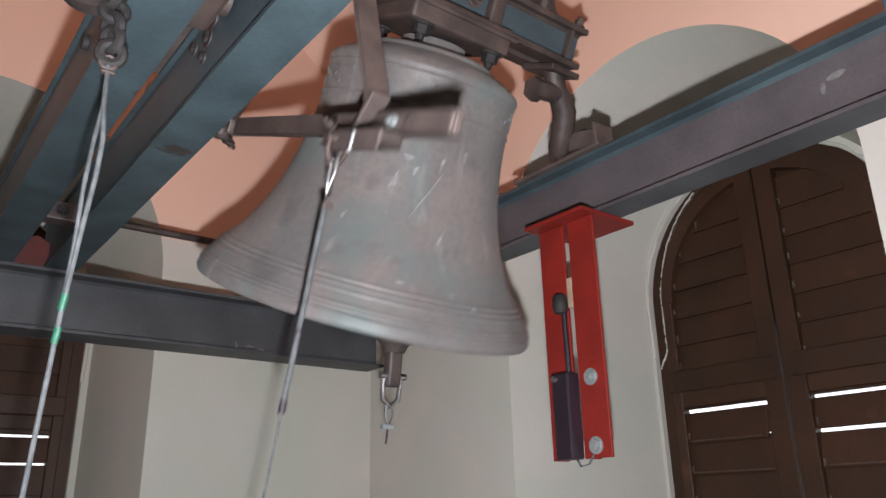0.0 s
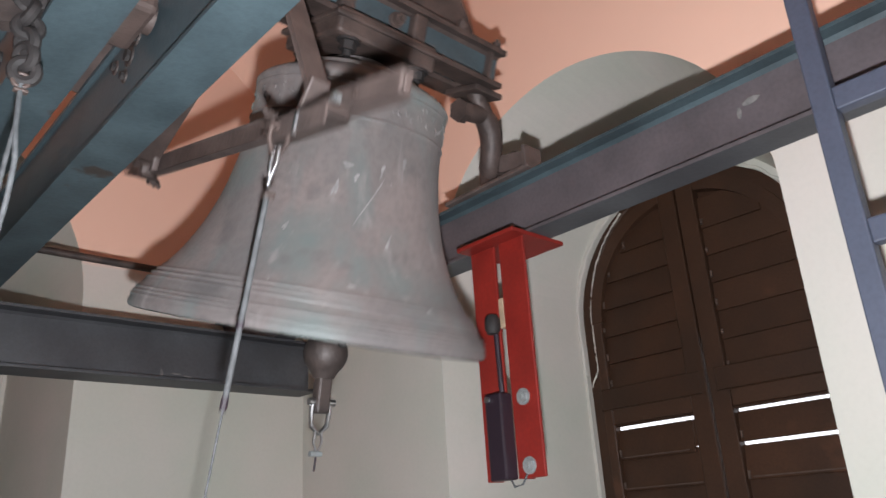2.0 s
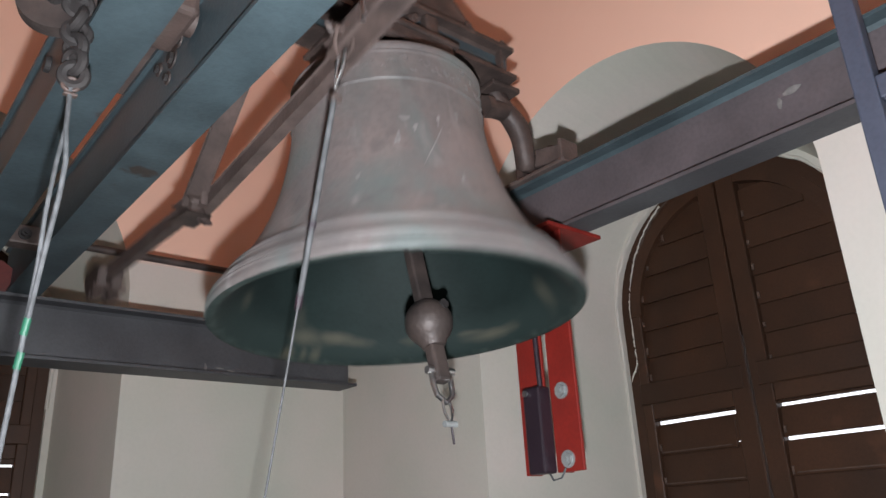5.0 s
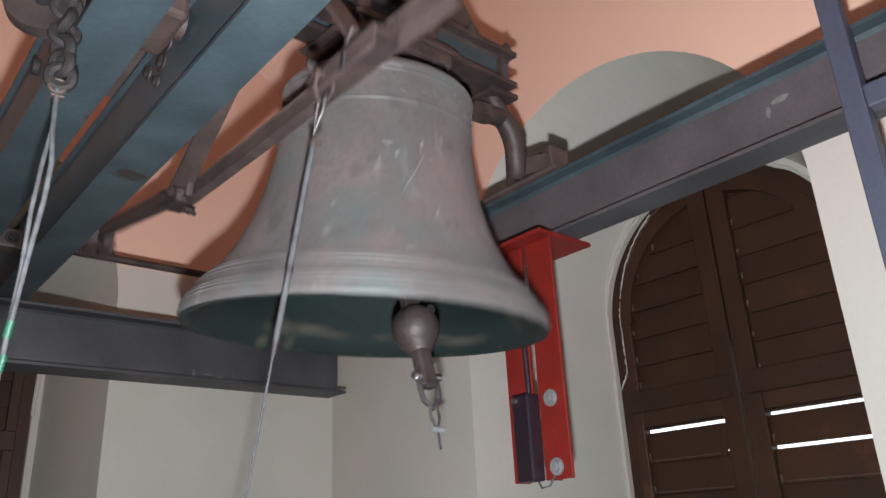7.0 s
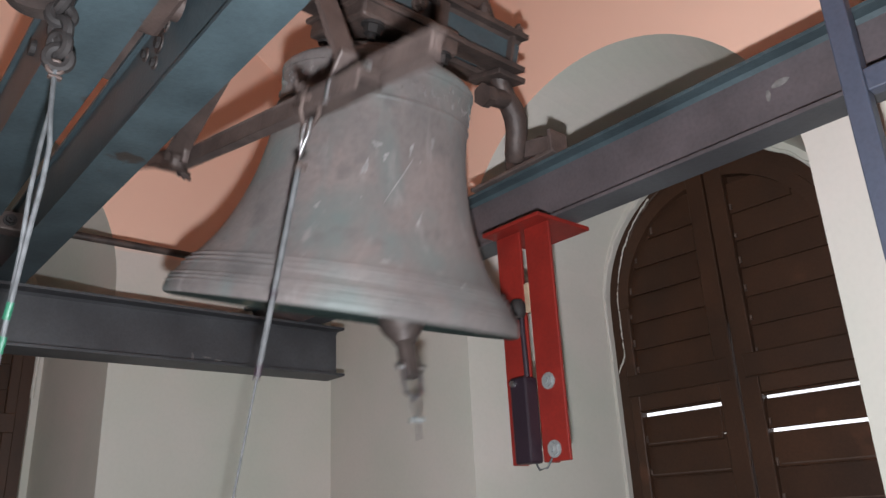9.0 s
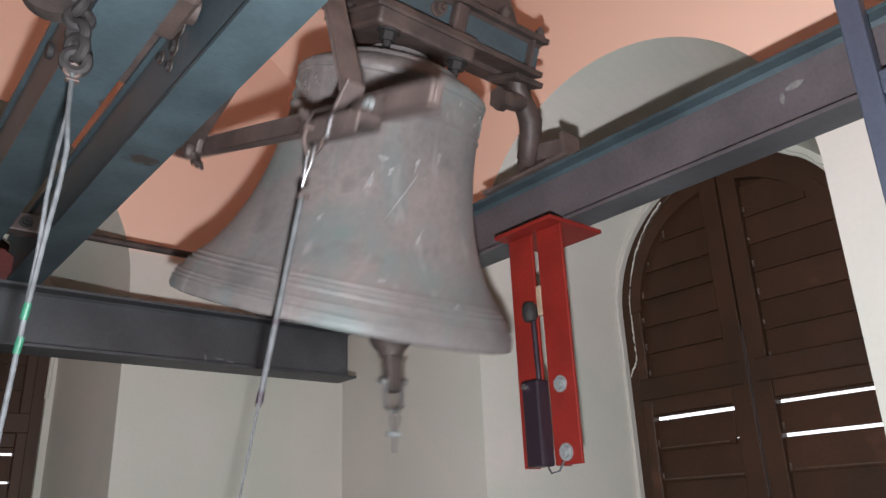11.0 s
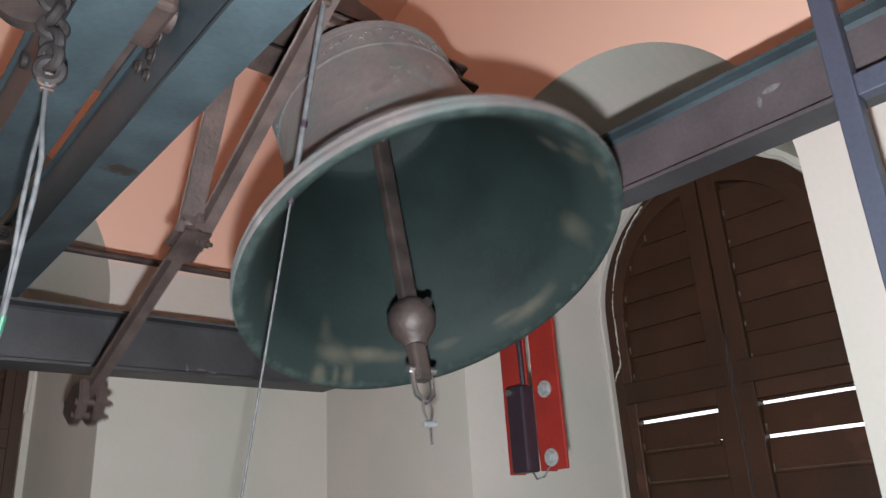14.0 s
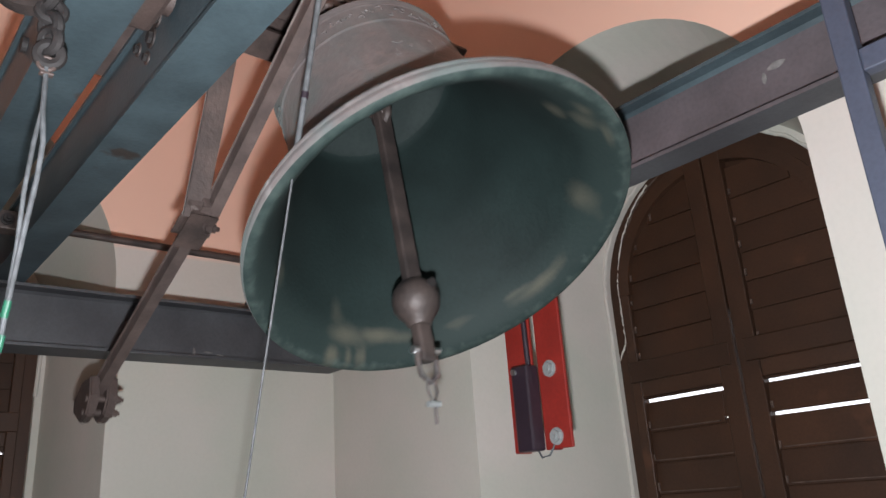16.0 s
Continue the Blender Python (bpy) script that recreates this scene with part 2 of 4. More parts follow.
def bar(a, b, w, h, bevel=0.003, bm=None, up=(0, 0, 1)):
    """A rectangular bar from a to b; w across, h along up."""
    bm = bm or bmesh.new()
    a, b = Vector(a), Vector(b)
    d = (b - a).normalized()
    side = d.cross(Vector(up)).normalized()
    top = side.cross(d).normalized()
    r = bmesh.ops.create_cube(bm, size=1.0)
    for v in r["verts"]:
        v.co = (a + b) / 2 + d * v.co.x * (b - a).length + side * v.co.y * w + top * v.co.z * h
    if bevel:
        es = list({e for v in r["verts"] for e in v.link_edges})
        bmesh.ops.bevel(bm, geom=es, offset=bevel, segments=2, affect="EDGES", profile=0.5)
    return bm


def rod(a, b, r, r2=None, seg=14, bm=None):
    bm = bm or bmesh.new()
    a, b = Vector(a), Vector(b)
    m = Matrix.Translation((a + b) / 2) @ (b - a).to_track_quat("Z", "Y").to_matrix().to_4x4()
    bmesh.ops.create_cone(bm, cap_ends=True, segments=seg, radius1=r, radius2=r if r2 is None else r2, depth=(b - a).length, matrix=m)
    return bm


def tube(points, r, seg=10, bm=None):
    """A round bar bent along points."""
    bm = bm or bmesh.new()
    pts = [Vector(p) for p in points]
    rings = []
    for i, p in enumerate(pts):
        d = (pts[min(i + 1, len(pts) - 1)] - pts[max(i - 1, 0)]).normalized()
        side = d.cross(Vector((0.3, 0.9, 0.1))).normalized()
        up = side.cross(d)
        rr = r[i] if isinstance(r, (list, tuple)) else r
        rings.append([bm.verts.new(p + (side * math.cos(k * math.tau / seg) + up * math.sin(k * math.tau / seg)) * rr) for k in range(seg)])
    for i in range(len(rings) - 1):
        for k in range(seg):
            bm.faces.new((rings[i][k], rings[i][(k + 1) % seg], rings[i + 1][(k + 1) % seg], rings[i + 1][k]))
    bm.faces.new(rings[0])
    bm.faces.new(rings[-1])
    return bm


def spin_profile(profile, seg=96, bm=None, close=False):
    """A surface of revolution about z from (radius, z) pairs."""
    bm = bm or bmesh.new()
    rings = []
    for r, z in profile:
        if r < 1e-5:
            rings.append([bm.verts.new((0, 0, z))])
        else:
            rings.append([bm.verts.new((r * math.cos(k * math.tau / seg), r * math.sin(k * math.tau / seg), z)) for k in range(seg)])
    pairs = list(zip(rings, rings[1:])) + ([(rings[-1], rings[0])] if close else [])
    for a, b in pairs:
        for k in range(seg):
            k2 = (k + 1) % seg
            if len(a) == 1 and len(b) == 1:
                continue
            if len(a) == 1:
                bm.faces.new((a[0], b[k], b[k2]))
            elif len(b) == 1:
                bm.faces.new((a[k], a[k2], b[0]))
            else:
                bm.faces.new((a[k], a[k2], b[k2], b[k]))
    return bm


def ring(centre, axis, big, small, bm=None, seg=20, sides=8):
    """A torus."""
    bm = bm or bmesh.new()
    q = Vector(axis).to_track_quat("Z", "Y")
    rows = []
    for i in range(seg):
        a = i * math.tau / seg
        rows.append([bm.verts.new(Vector(centre) + q @ Vector(((big + small * math.cos(b)) * math.cos(a), (big + small * math.cos(b)) * math.sin(a), small * math.sin(b))))
                     for b in (j * math.tau / sides for j in range(sides))])
    for i in range(seg):
        for j in range(sides):
            bm.faces.new((rows[i][j], rows[(i + 1) % seg][j], rows[(i + 1) % seg][(j + 1) % sides], rows[i][(j + 1) % sides]))
    return bm


def hex_bolt(centre, axis, r, depth, bm=None):
    bm = bm or bmesh.new()
    c, a = Vector(centre), Vector(axis).normalized()
    rod(c, c + a * depth * 0.25, r * 1.35, seg=18, bm=bm)
    rod(c + a * depth * 0.25, c + a * depth, r, seg=6, bm=bm)
    rod(c + a * depth, c + a * depth * 1.5, r * 0.5, seg=10, bm=bm)
    return bm


def i_section(length0, length1, centre, z0, z1, flange, web, thick, along, bm=None, shift=0.0):
    """A rolled beam along 'x' or 'y', its root fillets as chamfers; shift: how far the web stands off the middle."""
    bm = bm or bmesh.new()
    f, w, t, c, k0 = flange / 2, web / 2, thick, 0.010 if shift == 0 else 0.003, shift
    prof = [(-f, z0), (f, z0), (f, z0 + t), (k0 + w + c, z0 + t), (k0 + w, z0 + t + c), (k0 + w, z1 - t - c), (k0 + w + c, z1 - t), (f, z1 - t),
            (f, z1), (-f, z1), (-f, z1 - t), (k0 - w - c, z1 - t), (k0 - w, z1 - t - c), (k0 - w, z0 + t + c), (k0 - w - c, z0 + t), (-f, z0 + t)]
    ends = []
    for s in (length0, length1):
        ends.append([bm.verts.new((centre + u, s, z) if along == "y" else (s, centre + u, z)) for u, z in prof])
    k = len(prof)
    for i in range(k):
        bm.faces.new((ends[0][i], ends[0][(i + 1) % k], ends[1][(i + 1) % k], ends[1][i]))
    bm.faces.new(ends[0])
    bm.faces.new(ends[1])
    return bm


# ---- the room ----
XR, YL = 2.6 * H, 4.128 * H            # inner faces of the two seen walls
CX, CY = 0.30 * H, 1.904 * H           # middle of the room
XL, YS = 2 * CX - XR, 2 * CY - YL
NICHE_R, NICHE_SPRING = 0.92 * H, EYE + 1.125 * H
DEPTH_EAST, DEPTH_NORTH = 0.929 * H, 0.929 * H
WIN_EAST, WIN_NORTH, WIN_SPRING = 0.715 * H, 0.80 * H, EYE + 0.90
BACK_EAST, BACK_NORTH = 0.735 * H, 0.84 * H
SILL = 0.55
WALL_TOP = LEVEL + 2.6


def arch_line(c, r, spring, foot, n=40):
    """The outline of an arched opening, from foot to foot."""
    return [(c - r, foot)] + [(c - r * math.cos(a), spring + r * math.sin(a)) for a in (i * math.pi / n for i in range(n + 1))] + [(c + r, foot)]


def place_uv(face, along, u, z, d):
    """Wall coordinates to the world: u along the wall, d behind its inner face."""
    return (face + d, u, z) if along == "y" else (u, face + d, z)


def wall_with_niche(name, face, along, u0, u1, c, depth, back_r, niche_r=NICHE_R, spring=NICHE_SPRING):
    bm = bmesh.new()
    put = lambda u, z, d: bm.verts.new(place_uv(face, along, u, z, d))
    line = arch_line(c, niche_r, spring, 0.0)
    front = [put(u, z, 0) for u, z in line]
    back = [put(u, z, depth) for u, z in arch_line(c, back_r, WIN_SPRING + 0.03, 0.0)]
    # front face: strips from the opening's edge out to the wall's edge
    outer = []
    for u, z in line:
        if z <= 0.0:
            outer.append(put(u0 if u < c else u1, 0, 0))
        else:
            a = math.atan2(z - spring, u - c)
            if a > radians(140):
                outer.append(put(u0, z + (WALL_TOP - z) * 0 if a > radians(179) else spring + (c - u0) * math.tan(math.pi - a), 0))
            elif a < radians(40):
                outer.append(put(u1, spring + (u1 - c) * math.tan(a), 0))
            else:
                s = u0 + (u1 - u0) * (radians(140) - a) / radians(100)
                outer.append(put(s, WALL_TOP, 0))
    far = [bm.verts.new(Vector(v.co) + Vector(place_uv(0, along, 0, 0, depth + (0.16 if depth > 0 else -0.16)))) for v in outer]
    tip = [put(u, z, depth) for u, z in arch_line(c, back_r, WIN_SPRING + 0.03, 0.0)]
    for v in tip:
        v.co += Vector(place_uv(0, along, 0, 0, 0.16 if depth > 0 else -0.16))
    for i in range(len(line) - 1):
        bm.faces.new((front[i], front[i + 1], outer[i + 1], outer[i]))
        bm.faces.new((tip[i], tip[i + 1], far[i + 1], far[i]))
        bm.faces.new((outer[i], outer[i + 1], far[i + 1], far[i]))
        f = bm.faces.new((front[i], back[i], back[i + 1], front[i + 1]))
        f.material_index = 1
    return bm_object(name, bm, [M_WALL, M_WHITE])


def niche_back(name, face, along, c, depth, back_r, win_r):
    """The thin wall at the niche's back, 0.16 thick, with the window's arched opening through it."""
    bm = bmesh.new()
    n = 40
    outer, inner = arch_line(c, back_r + 0.012, WIN_SPRING + 0.03, 0.0, n), arch_line(c, win_r, WIN_SPRING, SILL, n)
    rows = []
    for d in (depth, depth + 0.16):
        rows.append(([bm.verts.new(place_uv(face, along, u, z, d)) for u, z in outer], [bm.verts.new(place_uv(face, along, u, z, d)) for u, z in inner]))
    for o, i_ in rows:
        for k in range(len(o) - 1):
            bm.faces.new((o[k], o[k + 1], i_[k + 1], i_[k]))
        bm.faces.new((o[0], i_[0], i_[-1], o[-1]))
    a, b = rows[0][1], rows[1][1]
    for k in range(len(a)):
        k2 = (k + 1) % len(a)
        bm.faces.new((a[k], a[k2], b[k2], b[k]))
    return bm_object(name, bm, M_WHITE)


wall_east = tagged(wall_with_niche("wall_east", XR, "y", YS, YL, CY, DEPTH_EAST, BACK_EAST), "white plaster wall, coral above, with an arched niche", "wall", kind="structure")
wall_north = tagged(wall_with_niche("wall_north", YL, "x", XL, XR, CX - 0.01 * H, DEPTH_NORTH, BACK_NORTH, 0.79, EYE + 1.05), "white plaster wall, coral above, with an arched niche", "wall", kind="structure")
niche_wall_east = tagged(niche_back("niche_wall_east", XR, "y", CY, DEPTH_EAST, BACK_EAST, WIN_EAST), "white plaster back of the arched niche round the window", "wall", kind="structure")
niche_wall_north = tagged(niche_back("niche_wall_north", YL, "x", CX - 0.01 * H, DEPTH_NORTH, BACK_NORTH, WIN_NORTH), "white plaster back of the arched niche round the window", "wall", kind="structure")
# unseen south side: niche added to keep the lamp's bounce off a near wall
tagged(wall_with_niche("wall_south", YS, "x", XL, XR, CX, -0.75, NICHE_R), "unseen white plaster wall, coral above, with an added deep arched niche", "wall", kind="structure")
tagged(bm_object("niche_wall_south", box(CX - NICHE_R - 0.1, CX + NICHE_R + 0.1, YS - 0.95, YS - 0.75, 0, NICHE_SPRING + NICHE_R + 0.1, 0), M_WHITE), "plain white plaster back of the added, unseen niche", "wall", kind="structure")
tagged(bm_object("wall_west", box(XL - 0.3, XL, YS - 0.3, YL + 1.2, 0, WALL_TOP, 0), M_WALL), "white plaster wall painted coral above", "wall", kind="structure")
tagged(bm_object("floor", box(XL - 0.3, XR + 1.2, YS - 1.0, YL + 1.2, -0.2, 0, 0), M_FLOOR), "grey cement floor of the bell chamber", "floor", kind="structure")


def sail_vault():
    ax, ay = XR - CX + 0.01, YL - CY + 0.01
    z0 = LEVEL + 1.05 * H
    rs = math.hypot(ax, ay)
    n = 48
    bm = bmesh.new()
    grid = []
    for i in range(n + 1):
        row = []
        for j in range(n + 1):
            dx, dy = ax * (2 * i / n - 1), ay * (2 * j / n - 1)
            row.append(bm.verts.new((CX + dx, CY + dy, z0 + 0.62 * math.sqrt(max(rs * rs - dx * dx - dy * dy, 0)))))
        grid.append(row)
    for i in range(n):
        for j in range(n):
            bm.faces.new((grid[i][j], grid[i + 1][j], grid[i + 1][j + 1], grid[i][j + 1]))
    return bm_object("ceiling", bm, M_CORAL, smooth=True)


tagged(sail_vault(), "coral painted plaster sail vault", "ceiling", kind="structure")


# ---- the louvred shutters ----
def shutter_window(name, face, along, c, depth, WIN_R, slits, chips=(), ragged=False):
    """Two arched wooden leaves with stiles, rails and slats; slits: heights at which a slat stands open."""
    win = tagged(new(name), "arched dark brown wooden shutters, closed, daylight in the slits", "window", kind="structure")
    wear = random.Random(11)
    d0 = depth + 0.05
    P = lambda u, z, d: Vector(place_uv(face, along, u, z, d0 + d))

    def slab(u0, u1, z0, z1, da, db, bevel=0.004, tilt=0.0):
        bm = bmesh.new()
        r = bmesh.ops.create_cube(bm, size=1.0)
        for v in r["verts"]:
            u, z, d = (u0 + u1) / 2 + v.co.x * (u1 - u0), (z0 + z1) / 2 + v.co.z * (z1 - z0), (da + db) / 2 + v.co.y * (db - da)
            v.co = P(u, z, d + tilt * v.co.z)
        if bevel:
            bmesh.ops.bevel(bm, geom=bm.edges[:], offset=bevel, segments=1, affect="EDGES")
        return bm

    def half_width(z, r):
        return r if z <= WIN_SPRING else math.sqrt(max(r * r - (z - WIN_SPRING) ** 2, 0.0))

    # frame: an arched ring of wood
    bm = bmesh.new()
    o, i_ = arch_line(c, WIN_R + 0.002, WIN_SPRING, SILL), arch_line(c, WIN_R - 0.055, WIN_SPRING, SILL)
    loops = [[bm.verts.new(P(u, z, d)) for u, z in line] for line, d in ((o, -0.02), (i_, -0.02), (i_, 0.06), (o, 0.06))]
    for a, b in zip(loops, loops[1:] + loops[:1]):
        for k in range(len(a) - 1):
            bm.faces.new((a[k], a[k + 1], b[k + 1], b[k]))
    part("window_frame", bm, M_BROWN, win)
    top = WIN_SPRING + WIN_R - 0.055
    rail_z = EYE + 0.575 * H
    pitch = 0.133
    for s in (-1, 1):
        # meeting stile, rails
        u_in, u_out = c + s * 0.005, c + s * (WIN_R - 0.055)
        lo, hi = min(u_in, u_in + s * 0.085), max(u_in, u_in + s * 0.085)
        leaf = part("shutter_leaf", slab(lo, hi, SILL, top - 0.01, -0.035, 0.02), M_BROWN, win)
        lo, hi = min(u_out - s * 0.05, u_out), max(u_out - s * 0.05, u_out)
        part("stile", slab(lo, hi, SILL, WIN_SPRING, -0.03, 0.02), M_BROWN, leaf)
        a, b = sorted((u_in + s * 0.085, u_out - s * 0.05))
        part("rail", slab(a - 0.06, b + 0.05, rail_z - 0.004, rail_z + 0.092, -0.037, 0.02), M_BROWN, leaf)
        part("rail", slab(a, b, rail_z - 0.074, rail_z - 0.004, -0.03, 0.02), M_BROWN, leaf)
        part("rail", slab(a, b, SILL, SILL + 0.10, -0.03, 0.02), M_BROWN, leaf)
        # curved outer stile in the arch
        bm = bmesh.new()
        n = 16
        lp = []
        for rr, d in ((WIN_R - 0.055, -0.03), (WIN_R - 0.115, -0.03), (WIN_R - 0.115, 0.02), (WIN_R - 0.055, 0.02)):
            lp.append([bm.verts.new(P(c + s * rr * math.cos(t), WIN_SPRING + rr * math.sin(t), d)) for t in (k * radians(84) / n for k in range(n + 1))])
        for p, q in zip(lp, lp[1:] + lp[:1]):
            for k in range(n):
                bm.faces.new((p[k], p[k + 1], q[k + 1], q[k]))
        part("arched_stile", bm, M_BROWN, leaf)
        # slats, edge over edge but for the open slits
        gaps = slits[0 if s < 0 else 1]
        base = gaps[0]
        cuts = [base + k * pitch for k in range(-12, 1)] + [rail_z + 0.09 + k * (0.126 if s < 0 else 0.130) for k in range(8)]
        for z0, z1 in zip(cuts, cuts[1:]):
            lo_open = 0.006 if any(abs(z0 - g) < 0.02 for g in gaps) else -0.012
            hi_open = 0.006 if any(abs(z1 - g) < 0.02 for g in gaps) else -0.012
            z0, z1 = z0 + lo_open, z1 - hi_open
            if z0 < SILL + 0.06 or z1 > top - 0.03:
                continue
            uo = c + s * half_width((z0 + z1) / 2, WIN_R - 0.085)
            a, b = sorted((u_in + s * 0.08, uo))
            if b - a > 0.05:
                lean = 0.012 + wear.uniform(-0.005, 0.006)
                z0, z1 = z0 + wear.uniform(-0.002, 0.002), z1 + wear.uniform(-0.002, 0.002)
                if s > 0 and any(abs(z0 + 0.008 - g) < 0.012 for g in chips):
                    # a slat with its inner corner broken away
                    part("slat", slab(a, a + 0.034, z0 + 0.024, z1, -0.004, 0.012, 0.003, tilt=lean), M_BROWN, leaf)
                    a += 0.034
                part("slat", slab(a, b, z0, z1, -0.004, 0.012, 0.003, tilt=lean), M_BROWN, leaf)
                if ragged and z1 < rail_z and lo_open < 0:
                    part("worn_edge", slab(a + 0.02, b - 0.03, z0 + 0.010, z0 + 0.0145, -0.020, -0.008, 0.001), M_WORN, leaf)
                if ragged:
                    # paint worn off the slat's end beside the stile
                    e = (u_in + s * 0.087) if s < 0 else (b - 0.028)
                    e2 = e - 0.010 if s < 0 else e + 0.010
                    zc = z0 + 0.03 + wear.uniform(-0.01, 0.01)
                    part("worn_end", slab(min(e, e2), max(e, e2), zc - wear.uniform(0.006, 0.02), zc + wear.uniform(0.006, 0.02), -0.017, -0.009, 0.002), M_WORN, leaf)
    # boarding behind the arched upper slats
    bm = bmesh.new()
    zb = EYE + 0.86 * H
    line = arch_line(c, WIN_R - 0.03, WIN_SPRING, zb)
    fr, bk = [[bm.verts.new(P(u, z, d)) for u, z in line] for d in (0.024, 0.04)]
    bm.faces.new(fr)
    bm.faces.new(bk)
    for k in range(len(fr)):
        k2 = (k + 1) % len(fr)
        bm.faces.new((fr[k], fr[k2], bk[k2], bk[k]))
    part("backing_board", bm, M_BROWN, win)
    # ragged plaster left along the frame
    if ragged:
        for lift in (0.0, 0.011):
            run, width = [], []
            for k in range(70):
                z = WIN_SPRING - 0.30 + lift * 4 + 0.80 * k / 69
                x = (z - WIN_SPRING)
                r = WIN_R - 0.052 - lift + 0.05 * max(0.0, x / 0.5 - 0.35) + 0.045 * max(0.0, -x / 0.3 - 0.75) * 4
                u = r if x < 0 else math.sqrt(max(r * r - x * x, 0.0))
                run.append(P(c + u + wear.uniform(-0.004, 0.004), z, -0.024 + wear.uniform(-0.002, 0.002)))
                width.append(wear.uniform(0.002, 0.0062))
            part("plaster_edge", tube(run, width, 6), M_WHITE if lift == 0 else M_WORN, win)
    return win


# hazy bright sky far outside the shutters
tagged(bm_object("backdrop_east", box(XR + 14, XR + 14.2, -20, 24, -2, 26, 0), M_HAZE), "bright white hazy sky outside the shutters", "sky", kind="structure")
tagged(bm_object("backdrop_north", box(-20, XR + 13.5, YL + 14, YL + 14.2, -2, 26, 0), M_HAZE), "bright white hazy sky outside the shutters", "sky", kind="structure")
window_1 = shutter_window("window_1", XR, "y", CY, DEPTH_EAST, WIN_EAST, ([EYE + 0.395, EYE + 0.262], [EYE + 0.393]), chips=(EYE + 0.26,), ragged=True)
window_2 = shutter_window("window_2", YL, "x", CX - 0.01 * H, DEPTH_NORTH, WIN_NORTH, ([EYE + 0.379, EYE + 0.252], [EYE + 0.379, EYE + 0.252, EYE + 0.645]))


# rough plaster edge along the shutters
for name, face, along, c, depth, r in (("window_trim", XR, "y", CY, DEPTH_EAST, WIN_EAST), ("window_trim", YL, "x", CX - 0.01 * H, DEPTH_NORTH, WIN_NORTH)):
    rng = random.Random(7)
    pts, rad = [], []
    for u, z in arch_line(c, r + 0.004, WIN_SPRING, WIN_SPRING - 0.25, 48):
        pts.append(place_uv(face, along, u + rng.uniform(-0.004, 0.004), z + rng.uniform(-0.004, 0.004), depth - 0.004 + rng.uniform(-0.006, 0.004)))
        rad.append(rng.uniform(0.004, 0.012))
    tagged(bm_object(name, tube(pts, rad, 7), M_WHITE, smooth=True), "crumbling white plaster edge round the shutters", "trim", kind="structure")


# ---- the steel bell frame ----
BEAM_H = 0.235 * H
FL = 0.126 * H


def steel_beam(lo, hi, centre, z0, z1, flange, along, mat, label, shift=0.0):
    """mat: the web's paint, the upper flange's and the underside's."""
    t = thing("steel_beam", (0, 0, 0), label, "beam", "steel beams of the bell frame")
    ob = part("i_section", i_section(lo, hi, centre, z0, z1, flange, 0.008, 0.011, along, shift=shift), mat, t)
    for f in ob.data.polygons:
        if len(mat) > 1 and f.center.z > z1 - 0.024:
            f.material_index = 1
        elif len(mat) > 2 and f.center.z < z0 + 0.001:
            f.material_index = 2
    return t


east_beam = steel_beam(YS + 0.01, YL - 0.01, 2.042 * H, LEVEL, LEVEL + BEAM_H, FL, "y", [M_PRIMER, M_TEAL, M_DARKSTEEL], "purple-grey primed steel I-beam resting on the cross beam")
mid_beam = steel_beam(YS + 0.01, 3.60 * H, 0.594 * H, LEVEL, LEVEL + BEAM_H, FL, "y", [M_WEB, M_WEB, M_TEAL], "worn teal painted steel channel beam beside its twin", shift=-0.038)
west_beam = steel_beam(YS + 0.01, 3.60 * H, 0.352 * H, LEVEL, LEVEL + BEAM_H, FL, "y", [M_WEB, M_WEB, M_TEAL], "worn teal painted steel channel beam carrying a pulley", shift=-0.038)
cross_beam = steel_beam(XL + 0.01, 2.246 * H, 3.52 * H, LEVEL - 0.268 * H, LEVEL - 0.002, 0.18 * H, "x", [M_DARKSTEEL], "dark grey steel cross beam under the other beams")

# ---- the bell ----
BELL_SIZE = 0.9                        # the drawn bell to its true size
PIVOT = Vector((1.228 * BELL_SIZE, 1.693 * BELL_SIZE, EYE + 1.222 * BELL_SIZE))
bell = thing("church_bell", PIVOT, "large grey bronze church bell swinging on an iron yoke", "bell")
WAIST = [(0.294, 0.036), (0.2935, 0.0), (0.2945, -0.06), (0.2995, -0.13), (0.310, -0.2), (0.327, -0.28), (0.352, -0.36), (0.382, -0.43), (0.412, -0.485), (0.442, -0.528),
         (0.470, -0.560), (0.494, -0.590), (0.511, -0.616), (0.522, -0.638), (0.527, -0.655), (0.524, -0.668)]
BEADS = [(-0.553, 0.0045), (-0.566, 0.0060), (-0.580, 0.0045), (-0.612, 0.0048), (-0.622, 0.0055), (-0.633, 0.0042), (-0.062, 0.0045), (0.030, 0.003)]
SHOULDER = [(0.0, 0.128), (0.185, 0.127), (0.196, 0.124), (0.203, 0.116), (0.205, 0.110), (0.215, 0.106), (0.252, 0.089), (0.280, 0.073), (0.293, 0.062), (0.299, 0.053), (0.299, 0.045)]
INSIDE = [(0.515, -0.671), (0.503, -0.668), (0.489, -0.657), (0.472, -0.638), (0.452, -0.610), (0.430, -0.575), (0.408, -0.535), (0.385, -0.488), (0.355, -0.42), (0.322, -0.33), (0.297, -0.22), (0.279, -0.1), (0.268, 0.0), (0.258, 0.025)]
DOME = [(0.258, 0.025), (0.240, 0.046), (0.18, 0.062), (0.0, 0.065)]


